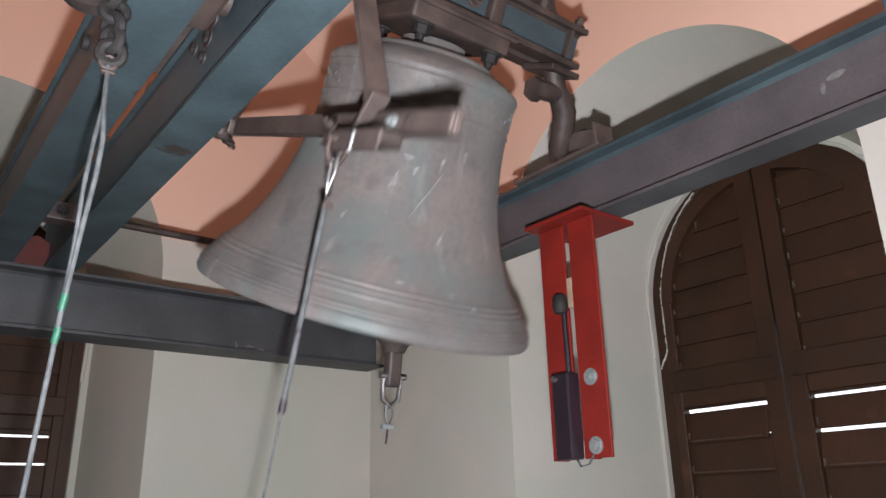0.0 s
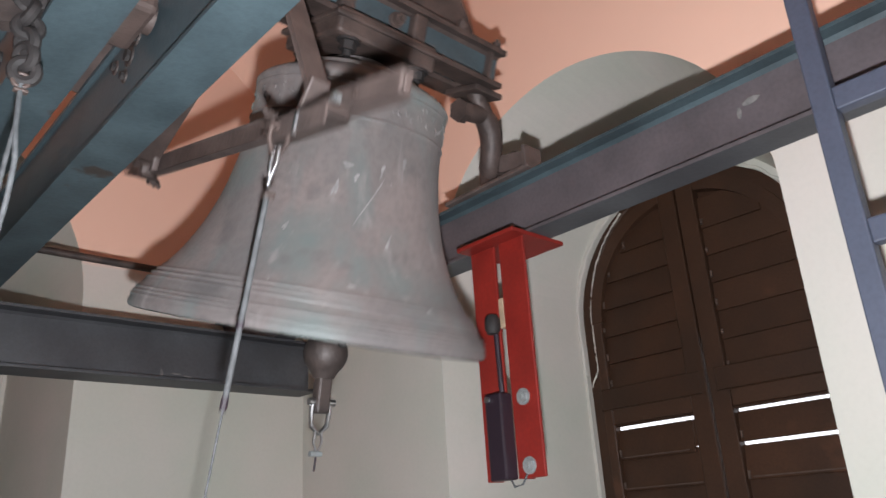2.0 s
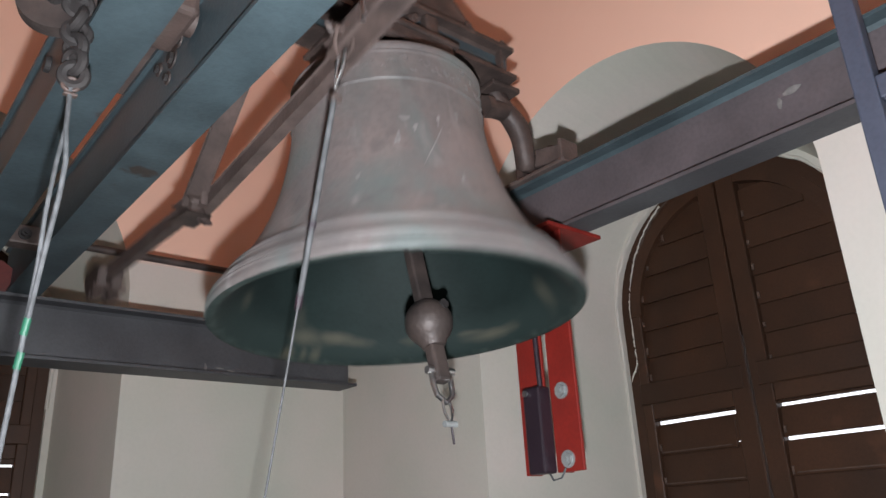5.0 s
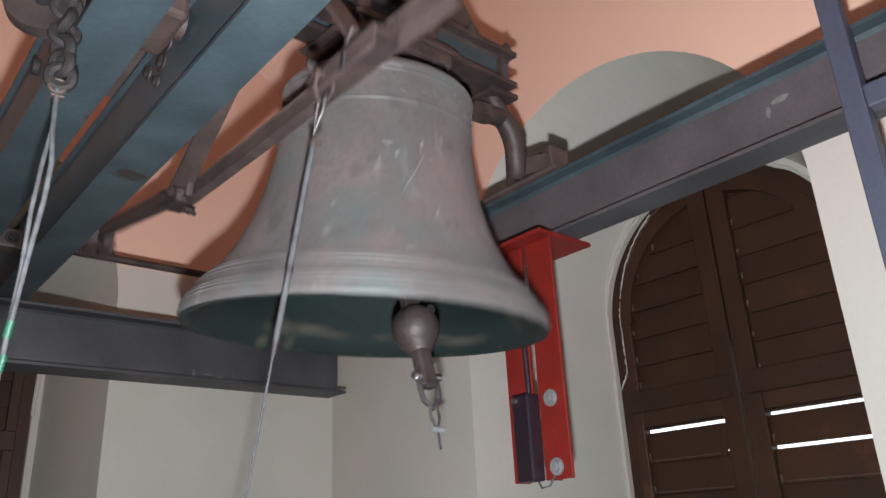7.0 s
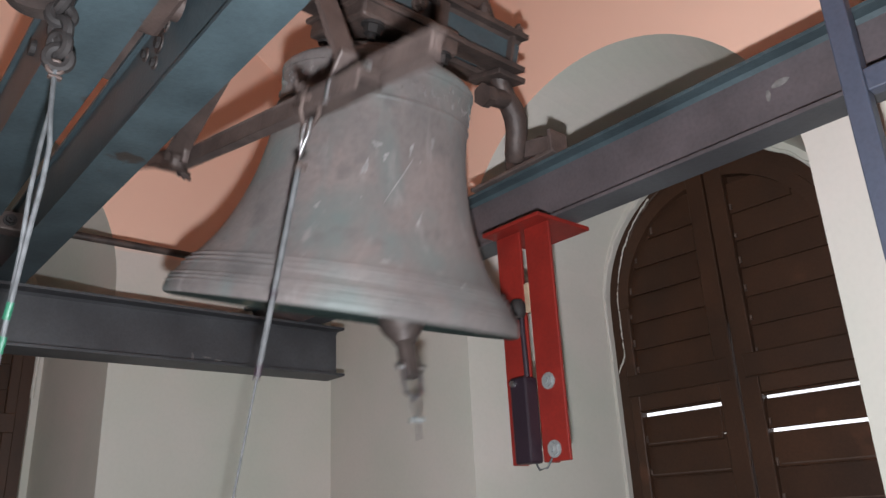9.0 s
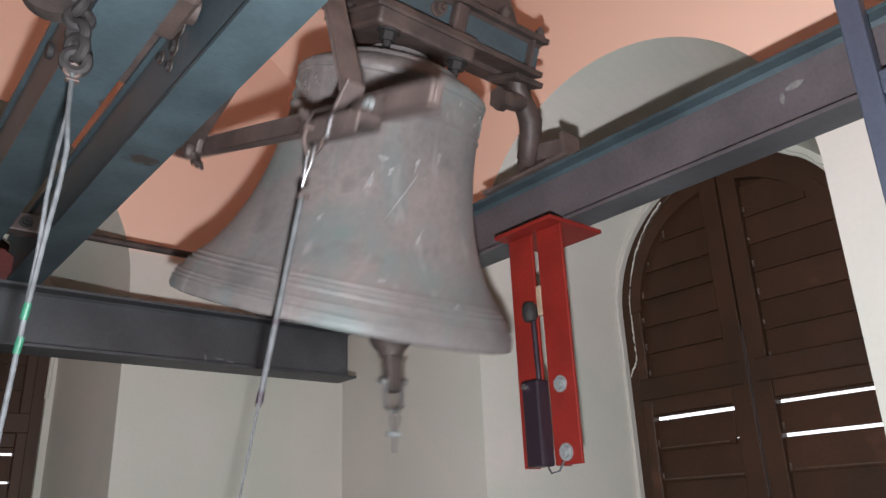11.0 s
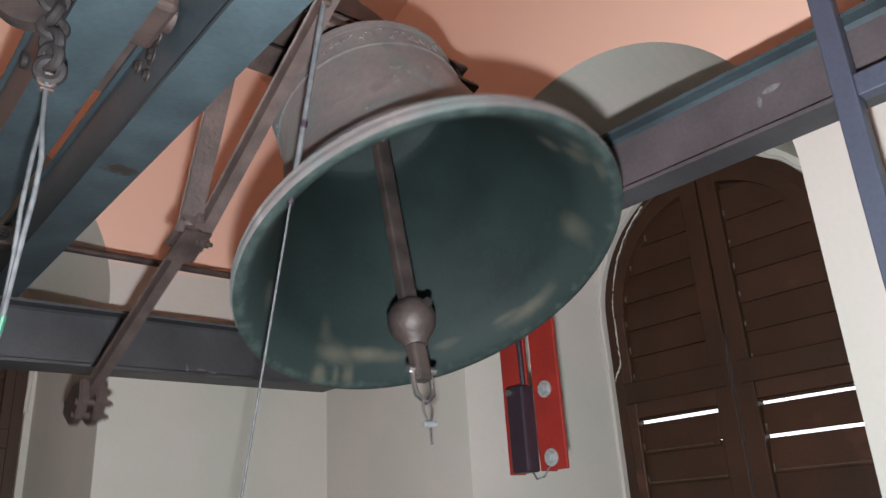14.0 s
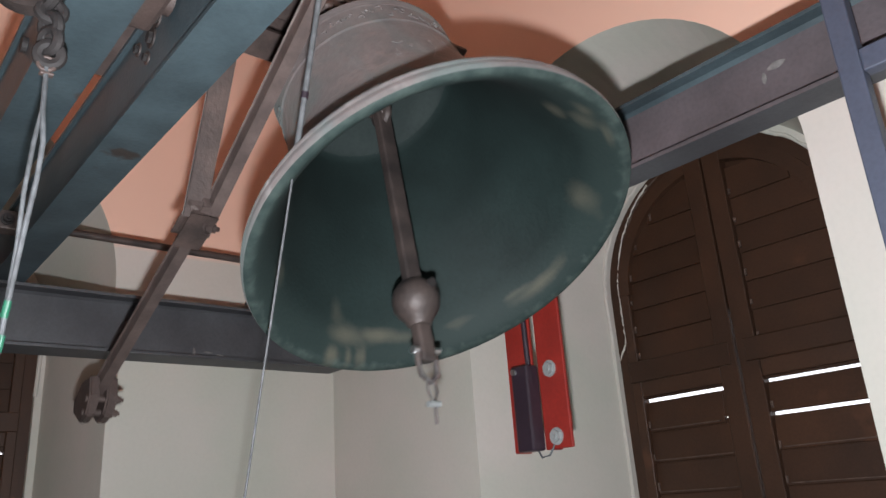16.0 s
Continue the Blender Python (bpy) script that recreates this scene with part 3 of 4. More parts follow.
def eased(line, step):
    """The line of (radius, z) pairs rounded through its points."""
    out = []
    for i in range(len(line) - 1):
        p = [Vector(line[min(max(i + k, 0), len(line) - 1)]) for k in (-1, 0, 1, 2)]
        n = max(1, int((p[2] - p[1]).length / step))
        for j in range(n):
            t = j / n
            v = 0.5 * ((2 * p[1]) + (p[2] - p[0]) * t + (2 * p[0] - 5 * p[1] + 4 * p[2] - p[3]) * t * t + (3 * p[1] - p[0] - 3 * p[2] + p[3]) * t ** 3)
            out.append((v.x, v.y))
    return out + [tuple(line[-1])]


OUTER = SHOULDER + [(r + sum(h_ * math.exp(-((z - zb) / 0.0036) ** 2) for zb, h_ in BEADS), z) for r, z in eased(WAIST, 0.0025)]
INNER = eased(INSIDE, 0.010)
part("bell_shell", spin_profile(OUTER, 128), M_BRONZE, bell, "grey weathered bronze with moulded bands", smooth=True)
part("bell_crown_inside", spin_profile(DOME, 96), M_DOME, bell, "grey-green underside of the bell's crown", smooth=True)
lining = part("bell_lining", spin_profile([OUTER[-1]] + INNER, 180), M_INSIDE, bell, "green patinated inside, sheen painted paler on the sound bow, with beige wear", smooth=True)
# wear round the mouth: degrees, height, their spreads, strength
SMEARS = [(95, -0.607, 9, 0.024, 0.9), (101, -0.655, 2.6, 0.022, 1.0), (94, -0.652, 1.6, 0.020, 0.9), (89, -0.648, 2.0, 0.026, 0.9), (82, -0.598, 10, 0.020, 1.0), (72, -0.606, 8, 0.016, 0.7), (102, -0.545, 4, 0.045, 0.45), (-72, -0.548, 6, 0.030, 0.8),
          (-69, -0.61, 5, 0.035, 0.8), (-75, -0.635, 5, 0.018, 0.8), (-62, -0.652, 7, 0.010, 0.8), (-27, -0.59, 7, 0.048, 0.7), (12, -0.628, 13, 0.016, 0.9), (22, -0.612, 7, 0.010, 0.7), (48, -0.606, 10, 0.014, 0.5), (140, -0.575, 6, 0.04, 0.5), (-140, -0.60, 9, 0.025, 0.5)]
wear = lining.data.color_attributes.new("wear", "FLOAT_COLOR", "POINT")
for v, w in zip(lining.data.vertices, wear.data):
    deg = math.degrees(math.atan2(v.co.y, v.co.x))
    beige = max(a * math.exp(-(((deg - d0 + 180) % 360 - 180) / dd) ** 2 - ((v.co.z - z0) / dz) ** 2) for d0, z0, dd, dz, a in SMEARS)
    # bow: sheen on the sound bow, put into the colour
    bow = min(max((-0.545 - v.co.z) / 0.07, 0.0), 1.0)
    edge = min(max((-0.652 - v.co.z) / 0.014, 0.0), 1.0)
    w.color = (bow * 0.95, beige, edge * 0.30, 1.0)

# worn relief of scrolls round the shoulder, and old paint splashes
rng = random.Random(4)
bm = bmesh.new()
for k in range(84):
    a0 = k * math.tau / 84 + rng.uniform(-0.012, 0.012)
    z0, turn, size = -0.012 + rng.uniform(-0.022, 0.022), rng.uniform(0, 6.28), rng.uniform(0.007, 0.014)
    run = []
    for j in range(7):
        b_ = turn + j * 0.62
        sz = size * (1 - 0.09 * j)
        an = a0 + sz * math.cos(b_) / 0.294
        run.append((0.2945 * math.cos(an), 0.2945 * math.sin(an), z0 + sz * math.sin(b_)))
    tube(run, rng.uniform(0.0018, 0.0032), 5, bm)
tagged(part("frieze", bm, M_BRONZE, bell, "worn raised scrollwork round the shoulder", smooth=True), kind="stuff")


def outer_radius(z):
    for (r0, z0), (r1, z1) in zip(OUTER, OUTER[1:]):
        if z1 <= z <= z0:
            return r0 + (r1 - r0) * (z0 - z) / max(z0 - z1, 1e-6)
    return OUTER[-1][0]


for deg, z, w, h_, lean in ((-119, -0.205, 0.012, 0.008, 0), (-123, -0.275, 0.007, 0.020, 0.2), (-114, -0.235, 0.005, 0.012, 0.3), (-106, -0.29, 0.002, 0.07, 0.55), (-101, -0.20, 0.004, 0.02, 0.2), (-88, -0.16, 0.005, 0.016, 0.1), (-140, -0.40, 0.005, 0.010, 0.2), (-97, -0.40, 0.004, 0.018, 0.4), (-112, -0.53, 0.010, 0.004, 0.2), (-84, -0.56, 0.008, 0.006, 0.2)):
    bm = bmesh.new()
    n = 14
    lay = []
    for lift in (0.0, 0.0012):
        pts = []
        for k in range(n):
            a = k * math.tau / n
            g = 1 + 0.3 * math.sin(3 * a + deg) + 0.2 * math.sin(5 * a + 2 * deg)
            dz = math.sin(a) * h_ * g
            du = math.cos(a) * w * g + lean * dz
            r0 = outer_radius(z + dz) + 0.0006 + lift
            an = radians(deg) + du / r0
            pts.append(bm.verts.new((r0 * math.cos(an), r0 * math.sin(an), z + dz)))
        lay.append(pts)
    bm.faces.new(lay[1])
    bm.faces.new(lay[0])
    for k in range(n):
        bm.faces.new((lay[0][k], lay[0][(k + 1) % n], lay[1][(k + 1) % n], lay[1][k]))
    part("paint_splash", bm, M_SPLASH, bell)

# yoke: a rolled section with a bolted middle block
XY0, XY1 = -0.55, 0.495
bm = bmesh.new()
for yy in (-0.075, 0.075):
    i_section(XY0, XY1, yy, 0.25, 0.385, 0.10, 0.014, 0.018, "x", bm)
yoke = part("yoke", bm, [M_IRON, M_WEB], bell, "rust-brown iron yoke of two rolled sections")
for f in yoke.data.polygons:
    if abs(f.normal.y) > 0.9 and f.area > 0.05:
        f.material_index = 1
part("clamp_block", box(-0.19, 0.175, -0.155, 0.155, 0.185, 0.268, 0.012), M_IRON, yoke, "thick cast block bolted under the yoke")
bm = bmesh.new()
prof = [(-0.42, 0.387), (0.42, 0.387), (0.36, 0.43), (0.20, 0.64), (0.13, 0.69), (-0.13, 0.69), (-0.20, 0.64), (-0.36, 0.43)]
ends = [[bm.verts.new((u, yy, z)) for u, z in prof] for yy in (-0.07, 0.07)]
for k in range(8):
    bm.faces.new((ends[0][k], ends[0][(k + 1) % 8], ends[1][(k + 1) % 8], ends[1][k]))
bm.faces.new(ends[0])
bm.faces.new(ends[1])
bmesh.ops.bevel(bm, geom=bm.edges[:], offset=0.008, segments=2, affect="EDGES")
part("counterweight_hump", bm, M_IRON, yoke, "cast iron hump on top of the yoke")
for sx in (-0.15, 0.12):
    part("strap", box(sx - 0.026, sx + 0.026, -0.122, -0.083, 0.269, 0.366, 0.008), M_IRON, yoke)
    part("strap_nut", hex_bolt((sx - 0.075, -0.083, 0.325), (0, -1, 0), 0.019, 0.03), M_IRON, yoke)
part("block_flange", box(-0.205, 0.19, -0.165, 0.165, 0.232, 0.249, 0.005), M_IRON, yoke)
for sx in (-0.30, -0.02, 0.30):
    part("hump_bolt", hex_bolt((sx, -0.098, 0.386), (0, 0, 1), 0.02, 0.03), M_IRON, yoke)
for sx in (-0.13, 0.13):
    for sy in (-0.125, 0.125):
        part("tie_bolt", hex_bolt((sx, sy, 0.186), (0, 0, -1), 0.026, 0.034), M_SOOT, yoke)
part("crown", spin_profile([(0.0, 0.17), (0.10, 0.17), (0.105, 0.15), (0.13, 0.13), (0.15, 0.118), (0.0, 0.118)], 40), M_BRONZE, bell, smooth=True)
for sx, xe in ((1, XY1), (-1, XY0)):
    part("end_stiffener", box(xe - sx * 0.05 - 0.006, xe - sx * 0.05 + 0.006, -0.11, 0.11, 0.262, 0.374, 0.003), M_IRON, yoke)
    for yy, zz in ((-0.10, 0.387), (0.10, 0.387)):
        part("end_bolt", hex_bolt((xe - sx * 0.03, yy, zz), (0, 0, 1), 0.016, 0.022), M_IRON, yoke)
for sx in (1, -1):
    cr = part("crank", tube([(sx * 0.470, -0.025, 0.250), (sx * 0.485, -0.028, 0.215), (sx * 0.510, -0.030, 0.180), (sx * 0.545, -0.030, 0.150), (sx * 0.570, -0.030, 0.120), (sx * 0.585, -0.028, 0.080), (sx * 0.596, -0.02, 0.035), (sx * 0.612, -0.008, 0.0), (sx * 0.620, 0.0, -0.012)],
                            [0.036, 0.034, 0.036, 0.040, 0.042, 0.040, 0.038, 0.040, 0.034], 16), M_IRON, bell, "bent iron gudgeon crank", smooth=True)
    part("gudgeon", rod((sx * 0.60, 0, 0), (sx * 0.70, 0, 0), 0.03, seg=18), M_IRON, cr)
    part("crank_bolt", rod((sx * 0.505, -0.03, 0.172), (sx * 0.412, -0.036, 0.156), 0.036, 0.031, seg=16), M_IRON, cr, smooth=True)
    part("crank_nut", rod((sx * 0.425, -0.036, 0.159), (sx * 0.392, -0.038, 0.153), 0.043, seg=6), M_IRON, cr)
    part("crank_foot", box(sx * 0.475 - 0.065, sx * 0.475 + 0.065, -0.09, 0.07, 0.228, 0.249, 0.004), M_IRON, cr)
# the ringing arm beside the bell
XA = -0.408
arm = part("ringing_arm", bar((XA, -0.84, -0.152), (XA, 0.46, -0.240), 0.022, 0.052, 0.006), M_PALEIRON, bell, "long scratched flat iron ringing arm")
part("rear_bar", bar((XA - 0.024, 0.36, -0.238), (XA - 0.024, 1.38, -0.160), 0.022, 0.050, 0.006), M_PALEIRON, arm)
part("front_brace", bar((XA - 0.02, -0.535, -0.125), (XA - 0.02, -0.20, 0.30), 0.016, 0.05, 0.004, up=(1, 0, 0)), M_PALEIRON, arm)
part("brace_foot", bar((XA - 0.021, -0.545, -0.105), (XA - 0.021, -0.485, -0.215), 0.014, 0.05, 0.004, up=(1, 0, 0)), M_PALEIRON, arm)
part("rear_brace", bar((XA - 0.046, 0.41, -0.250), (XA - 0.046, -0.235, 0.27), 0.016, 0.055, 0.003, up=(1, 0, 0)), M_IRON, arm)
part("brace_knee", bar((XA - 0.035, 0.38, -0.262), (XA - 0.035, 0.49, -0.250), 0.048, 0.052, 0.016), M_IRON, arm)
part("knee_bolt", hex_bolt((XA - 0.012, 0.415, -0.280), (0.7, -0.6, -0.7), 0.014, 0.026), M_IRON, arm)
part("arm_bolt", hex_bolt((XA - 0.018, -0.635, -0.165), (-1, 0, 0), 0.014, 0.016), M_ZINC, arm)
part("arm_bolt", hex_bolt((XA - 0.018, -0.70, -0.160), (-1, 0, 0), 0.009, 0.010), M_IRON, arm)
part("splice_plate", bar((XA - 0.017, -0.57, -0.170), (XA - 0.017, -0.845, -0.152), 0.012, 0.046, 0.005), M_PALEIRON, arm)
part("lower_bracket", bar((XA - 0.055, -0.44, -0.232), (XA - 0.055, -0.70, -0.208), 0.055, 0.030, 0.005), M_IRON, arm)
part("bracket_lip", bar((XA - 0.083, -0.47, -0.236), (XA - 0.083, -0.70, -0.214), 0.006, 0.045, 0.002), M_PALEIRON, arm)
part("bracket_bolt", hex_bolt((XA - 0.082, -0.475, -0.205), (-1, 0, 0.6), 0.012, 0.020), M_IRON, arm)
part("bracket_pin", rod((XA - 0.086, -0.59, -0.250), (XA - 0.086, -0.59, -0.205), 0.006), M_STEEL, arm)
# the weight: two cheek plates clamped over the bar's end
bm = bmesh.new()
side = [(1.25, -0.155), (1.27, -0.225), (1.33, -0.262), (1.40, -0.245), (1.455, -0.165), (1.43, -0.125), (1.33, -0.118)]
for x0, x1 in ((XA - 0.068, XA - 0.035), (XA - 0.012, XA + 0.024)):
    a_, b_ = [[bm.verts.new((x, y, z)) for y, z in side] for x in (x0, x1)]
    bm.faces.new(a_)
    bm.faces.new(b_)
    for k in range(len(side)):
        bm.faces.new((a_[k], a_[(k + 1) % len(side)], b_[(k + 1) % len(side)], b_[k]))
bmesh.ops.bevel(bm, geom=bm.edges[:], offset=0.006, segments=2, affect="EDGES")
cl = part("counterweight", bm, M_IRON, arm, "rusty cheek plates clamped at the arm's end")
for y, z in ((1.30, -0.215), (1.35, -0.235)):
    part("weight_bolt", rod((XA - 0.075, y, z), (XA + 0.030, y, z), 0.012), M_IRON, cl)
    part("weight_nut", hex_bolt((XA + 0.024, y, z), (1, 0, -0.1), 0.013, 0.018), M_IRON, cl)

part("staple", tube([(0, -0.03, 0.066), (0, -0.03, -0.06), (0, -0.02, -0.095), (0, 0, -0.11), (0, 0.02, -0.095), (0, 0.03, -0.06), (0, 0.03, 0.066)], 0.014), M_IRON, bell, "iron staple that holds the clapper", smooth=True)
# clapper, swinging on its own inside the bell
clapper = new("clapper")
clapper.parent = bell
tagged(clapper, "rusty iron clapper with a ball and tail")
part("clapper_stem", bar((0, 0, -0.075), (0, 0, -0.68), 0.050, 0.030, 0.006, up=(0, 1, 0)), M_CLAPPER, clapper)
part("clapper_eye", ring((0, 0, -0.10), (1, 0, 0), 0.030, 0.014), M_CLAPPER, clapper, smooth=True)
part("ball_pin", rod((0.012, -0.066, -0.700), (0.012, 0.066, -0.700), 0.013, seg=12), M_SOOT, clapper)
part("clapper_ball", spin_profile([(0.0, -0.664)] + [(0.065 * math.sin(a), -0.728 + 0.066 * math.cos(a)) for a in (radians(20 + 10 * k) for k in range(13))] + [(0.03, -0.80), (0.0, -0.803)], 32), M_CLAPPER, clapper, "worn iron striking ball", smooth=True)
part("clapper_tail", bar((0, 0, -0.78), (0, 0, -0.90), 0.046, 0.036, 0.008, up=(0, 1, 0)), M_CLAPPER, clapper)
bm = tube([(-0.028, 0, -0.865), (-0.03, 0, -0.90), (-0.026, 0, -0.935), (0.0, 0, -0.955), (0.026, 0, -0.935), (0.03, 0, -0.90), (0.028, 0, -0.865)], 0.0075)
rod((-0.042, 0, -0.868), (0.046, 0, -0.868), 0.010, bm=bm)
part("shackle", bm, M_STEEL, clapper, "bright zinc shackle", smooth=True)
bm = tube([(0.012, 0.003, -0.945), (0.014, 0, -0.98), (0.0, 0, -1.012), (-0.014, 0, -0.98), (-0.012, -0.003, -0.945)], 0.004)
part("thimble", bm, M_STEEL, clapper, smooth=True)
bm = rod((-0.022, 0, -1.012), (0.016, 0, -1.012), 0.008)
part("cable_clip", bm, M_ZINC, clapper)
part("cable_stub", rod((0, 0, -1.012), (0.004, 0.01, -1.06), 0.003), M_BLACK, clapper)

# bell rope: shackle, sheathed upper length and thin cable, hung from the arm
ROPE_AT = Vector((-0.487, -0.515, -0.22)) * BELL_SIZE
bell_rope = thing("bell_rope", (0, 0, 0), "taut grey bell rope shackled to the ringing arm", "rope")
part("rope_sheath", rod((0, 0, -0.16), (0, 0, -0.60), 0.0066), M_BELLROPE, bell_rope, smooth=True)
part("thin_cable", rod((0, 0, -0.60), (0, 0, -2.0), 0.0026), M_BELLROPE, bell_rope, smooth=True)
bm = tube([(-0.02, 0, -0.01), (-0.022, 0, -0.04), (-0.01, 0, -0.065), (0.01, 0, -0.065), (0.022, 0, -0.04), (0.02, 0, -0.01)], 0.006)
rod((-0.03, 0, -0.008), (0.032, 0, -0.008), 0.008, bm=bm)
part("rope_shackle", bm, M_IRON, bell_rope, smooth=True)
bm = tube([(0, 0.012, -0.055), (0, 0.014, -0.09), (0, 0.0, -0.135), (0, -0.014, -0.09), (0, -0.012, -0.055)], 0.004)
part("rope_thimble", bm, M_STEEL, bell_rope, smooth=True)
part("rope_clip", box(-0.010, 0.016, -0.009, 0.009, -0.165, -0.153, 0.003), M_IRON, bell_rope)
part("sheath_mark", rod((0, 0, -0.43), (0, 0, -0.445), 0.0085), M_BLACK, bell_rope)
part("sheath_end", rod((0, 0, -0.585), (0, 0, -0.615), 0.008), M_BLACK, bell_rope)

CLAP_AT = 0.10                         # the clapper's staple under the pivot, before sizing
for ob in clapper.children_recursive:
    ob.data.transform(Matrix.Translation((0, 0, CLAP_AT)))
for ob in (*bell.children_recursive, *bell_rope.children_recursive):
    if ob.type == "MESH":
        ob.data.transform(Matrix.Scale(BELL_SIZE, 4))

# bearings on the beams
for xb in (1.712, 0.498):
    bb = thing("bearing_block", (xb, PIVOT.y, LEVEL + BEAM_H), "rusty iron bearing block bolted on the steel beam", "bearing", "bearing blocks")
    gap = PIVOT.z - LEVEL - BEAM_H
    part("housing", box(-0.035, 0.045, -0.06, 0.07, 0.0, gap + 0.035, 0.015), M_IRON, bb)
    ft = part("base_plate", box(-0.072, 0.052, -0.178, 0.20, 0.0, 0.014, 0.003), M_PALEIRON, bb)
    part("end_plate", box(-0.074, 0.006, -0.174, -0.160, 0.002, 0.080, 0.003), M_PALEIRON, bb)
    part("web_plate", bar((-0.052, -0.162, 0.034), (-0.052, -0.05, 0.060), 0.016, 0.058, 0.004), M_PALEIRON, bb)
    part("cap", box(-0.04, 0.04, -0.105, -0.05, 0.014, 0.10, 0.01), M_IRON, bb)
    part("base_bolt", hex_bolt((-0.02, -0.13, 0.014), (0, 0, 1), 0.016, 0.024), M_IRON, ft)
    part("base_bolt", hex_bolt((0, 0.14, 0.014), (0, 0, 1), 0.018, 0.025), M_IRON, ft)

# ---- red striker bracket under the east beam ----
rx, ry = 1.95 * H, 1.79 * H
striker = thing("striker_bracket", (rx, ry, LEVEL), "red painted steel bracket with a black electric striker", "bracket")
part("top_plate", box(-0.055, 0.185, -0.12, 0.12, -0.014, -0.001, 0.002), M_RED, striker)
for lo, hi in ((-0.108, -0.010), (0.012, 0.112)):
    bm = box(0.0, 0.010, lo, hi, -0.85 * H, -0.014, 0.002)
    box(0.010, 0.06, hi - 0.010, hi, -0.85 * H, -0.014, 0.002, bm)
    pl = part("side_plate", bm, M_RED, striker)
    if lo < 0:
        for zz in (-0.585 * H, -0.81 * H):
            part("plate_bolt", hex_bolt((0.0, -0.055, zz), (-1, 0, 0), 0.018, 0.012), M_ZINC, pl)
part("solenoid", box(-0.052, -0.002, -0.013, 0.052, -0.852 * H, -0.565 * H, 0.006), M_BLACK, striker, "black purple solenoid case")
part("solenoid_bolt", rod((-0.060, 0.036, -0.585 * H), (-0.051, 0.036, -0.585 * H), 0.009), M_STEEL, striker)
part("plunger", rod((-0.02, 0.008, -0.57 * H), (-0.02, 0.012, -0.33 * H), 0.008), M_BLACK, striker)
part("hammer_head", spin_profile([(0, 0.030), (0.016, 0.028), (0.023, 0.015), (0.024, -0.012), (0.017, -0.028), (0, -0.031)], 20), M_SOOT, striker, "dark iron hammer head", smooth=True).location = (-0.028, 0.016, -0.32 * H)
part("wood_buffer", box(-0.0, 0.05, -0.008, 0.012, -0.33 * H, -0.22 * H, 0.003), M_LUMBER, striker)
part("wire_loop", tube([(-0.02, 0.0, -0.852 * H), (-0.03, -0.02, -0.875 * H), (-0.03, -0.05, -0.87 * H), (-0.02, -0.06, -0.84 * H)], 0.003), M_ROPE, striker)

# ---- tie rod ----
rodt = thing("tie_rod", (0, 0, 0), "thin dark iron tie rod across the chamber", "rod")
part("rod_bar", rod((XL + 0.01, 3.62 * H, EYE + 1.32 * H), (XR - 0.01, 3.62 * H, EYE + 1.32 * H), 0.0155), M_IRON, rodt, smooth=True)

# ---- ladder ----
ladder = thing("ladder", (1.621, 0.485, 0), "blue-violet painted steel ladder leaning on the beam", "ladder")
for dy in (0.0, -0.42):
    part("ladder_rail", box(-0.02, 0.02, dy - 0.024, dy + 0.024, 0.0, EYE + 1.6, 0.004), M_BLUE, ladder)
for k in range(-5, 5):
    z = EYE + 0.825 + k * 0.305
    part("rung", box(-0.018, 0.018, -0.42 + 0.024, -0.024, z - 0.027, z + 0.027, 0.004), M_BLUE, ladder)

# ---- pulley hook and hanging cord under the west beam ----
hook = thing("hook_block", (0.225, 1.22, EYE + 0.735), "rusty iron pulley and twisted chain beside the teal beam", "pulley")
part("pulley_wheel", rod((-0.036, -0.005, 0.150), (-0.026, 0.022, 0.150), 0.064, seg=40), M_CLAPPER, hook, "dark iron pulley wheel", smooth=True)
part("wheel_axle", rod((-0.050, -0.04, 0.145), (-0.022, 0.035, 0.145), 0.014), M_SOOT, hook)
part("pulley_strap", bar((-0.005, -0.01, 0.12), (-0.005, -0.01, 0.27), 0.03, 0.014, 0.004, up=(1, 0, 0)), M_SOOT, hook)
zz = 0.18
for k in range(7):
    part("chain_link", ring((0.002 * k - 0.004, -0.02 + 0.003 * k, zz - 0.018), ((0.9, 0.5, 0.2), (0.3, 1, 0.3), (1, 0.2, -0.3), (0.2, 1, 0), (1, 0.5, 0.3))[k % 5], 0.0175, 0.0098), M_SOOT, hook, smooth=True)
    zz -= 0.0255
part("eye", ring((0.006, 0, -0.008), (0.2, 1, 0), 0.012, 0.004), M_IRON, hook, smooth=True)
part("clip", box(-0.004, 0.018, -0.006, 0.006, -0.030, -0.024, 0.002), M_IRON, hook)
part("beam_bolt", rod((0.030, 0.348, 0.230), (0.018, 0.348, 0.230), 0.018, seg=16), M_SOOT, hook)
cord = thing("hanging_cord", (0.231, 1.22, EYE + 0.72), "grey-white cord with green tape hanging from the hook", "cord")
part("cord_strand", tube([(0, 0, 0), (0.0, -0.01, -0.08), (0.006, -0.01, -0.14), (0.005, 0.0, -0.20), (-0.002, 0.02, -0.30), (-0.006, 0.06, -0.42), (-0.01, 0.16, -0.80), (-0.01, 0.42, -1.7)], 0.0042), M_ROPE, cord, smooth=True)
part("cord_strand", tube([(0, 0.003, 0), (0.0, -0.007, -0.08), (-0.006, -0.004, -0.14), (-0.009, 0.008, -0.22), (-0.006, 0.03, -0.31), (-0.006, 0.06, -0.41)], 0.0036), M_ROPE, cord, smooth=True)
for za, zb, ya, yb in ((-0.385, -0.41, 0.048, 0.057), (-0.435, -0.46, 0.064, 0.072)):
    part("green_tape", rod((-0.005, ya, za), (-0.007, yb, zb), 0.0058), M_GREENTAPE, cord)

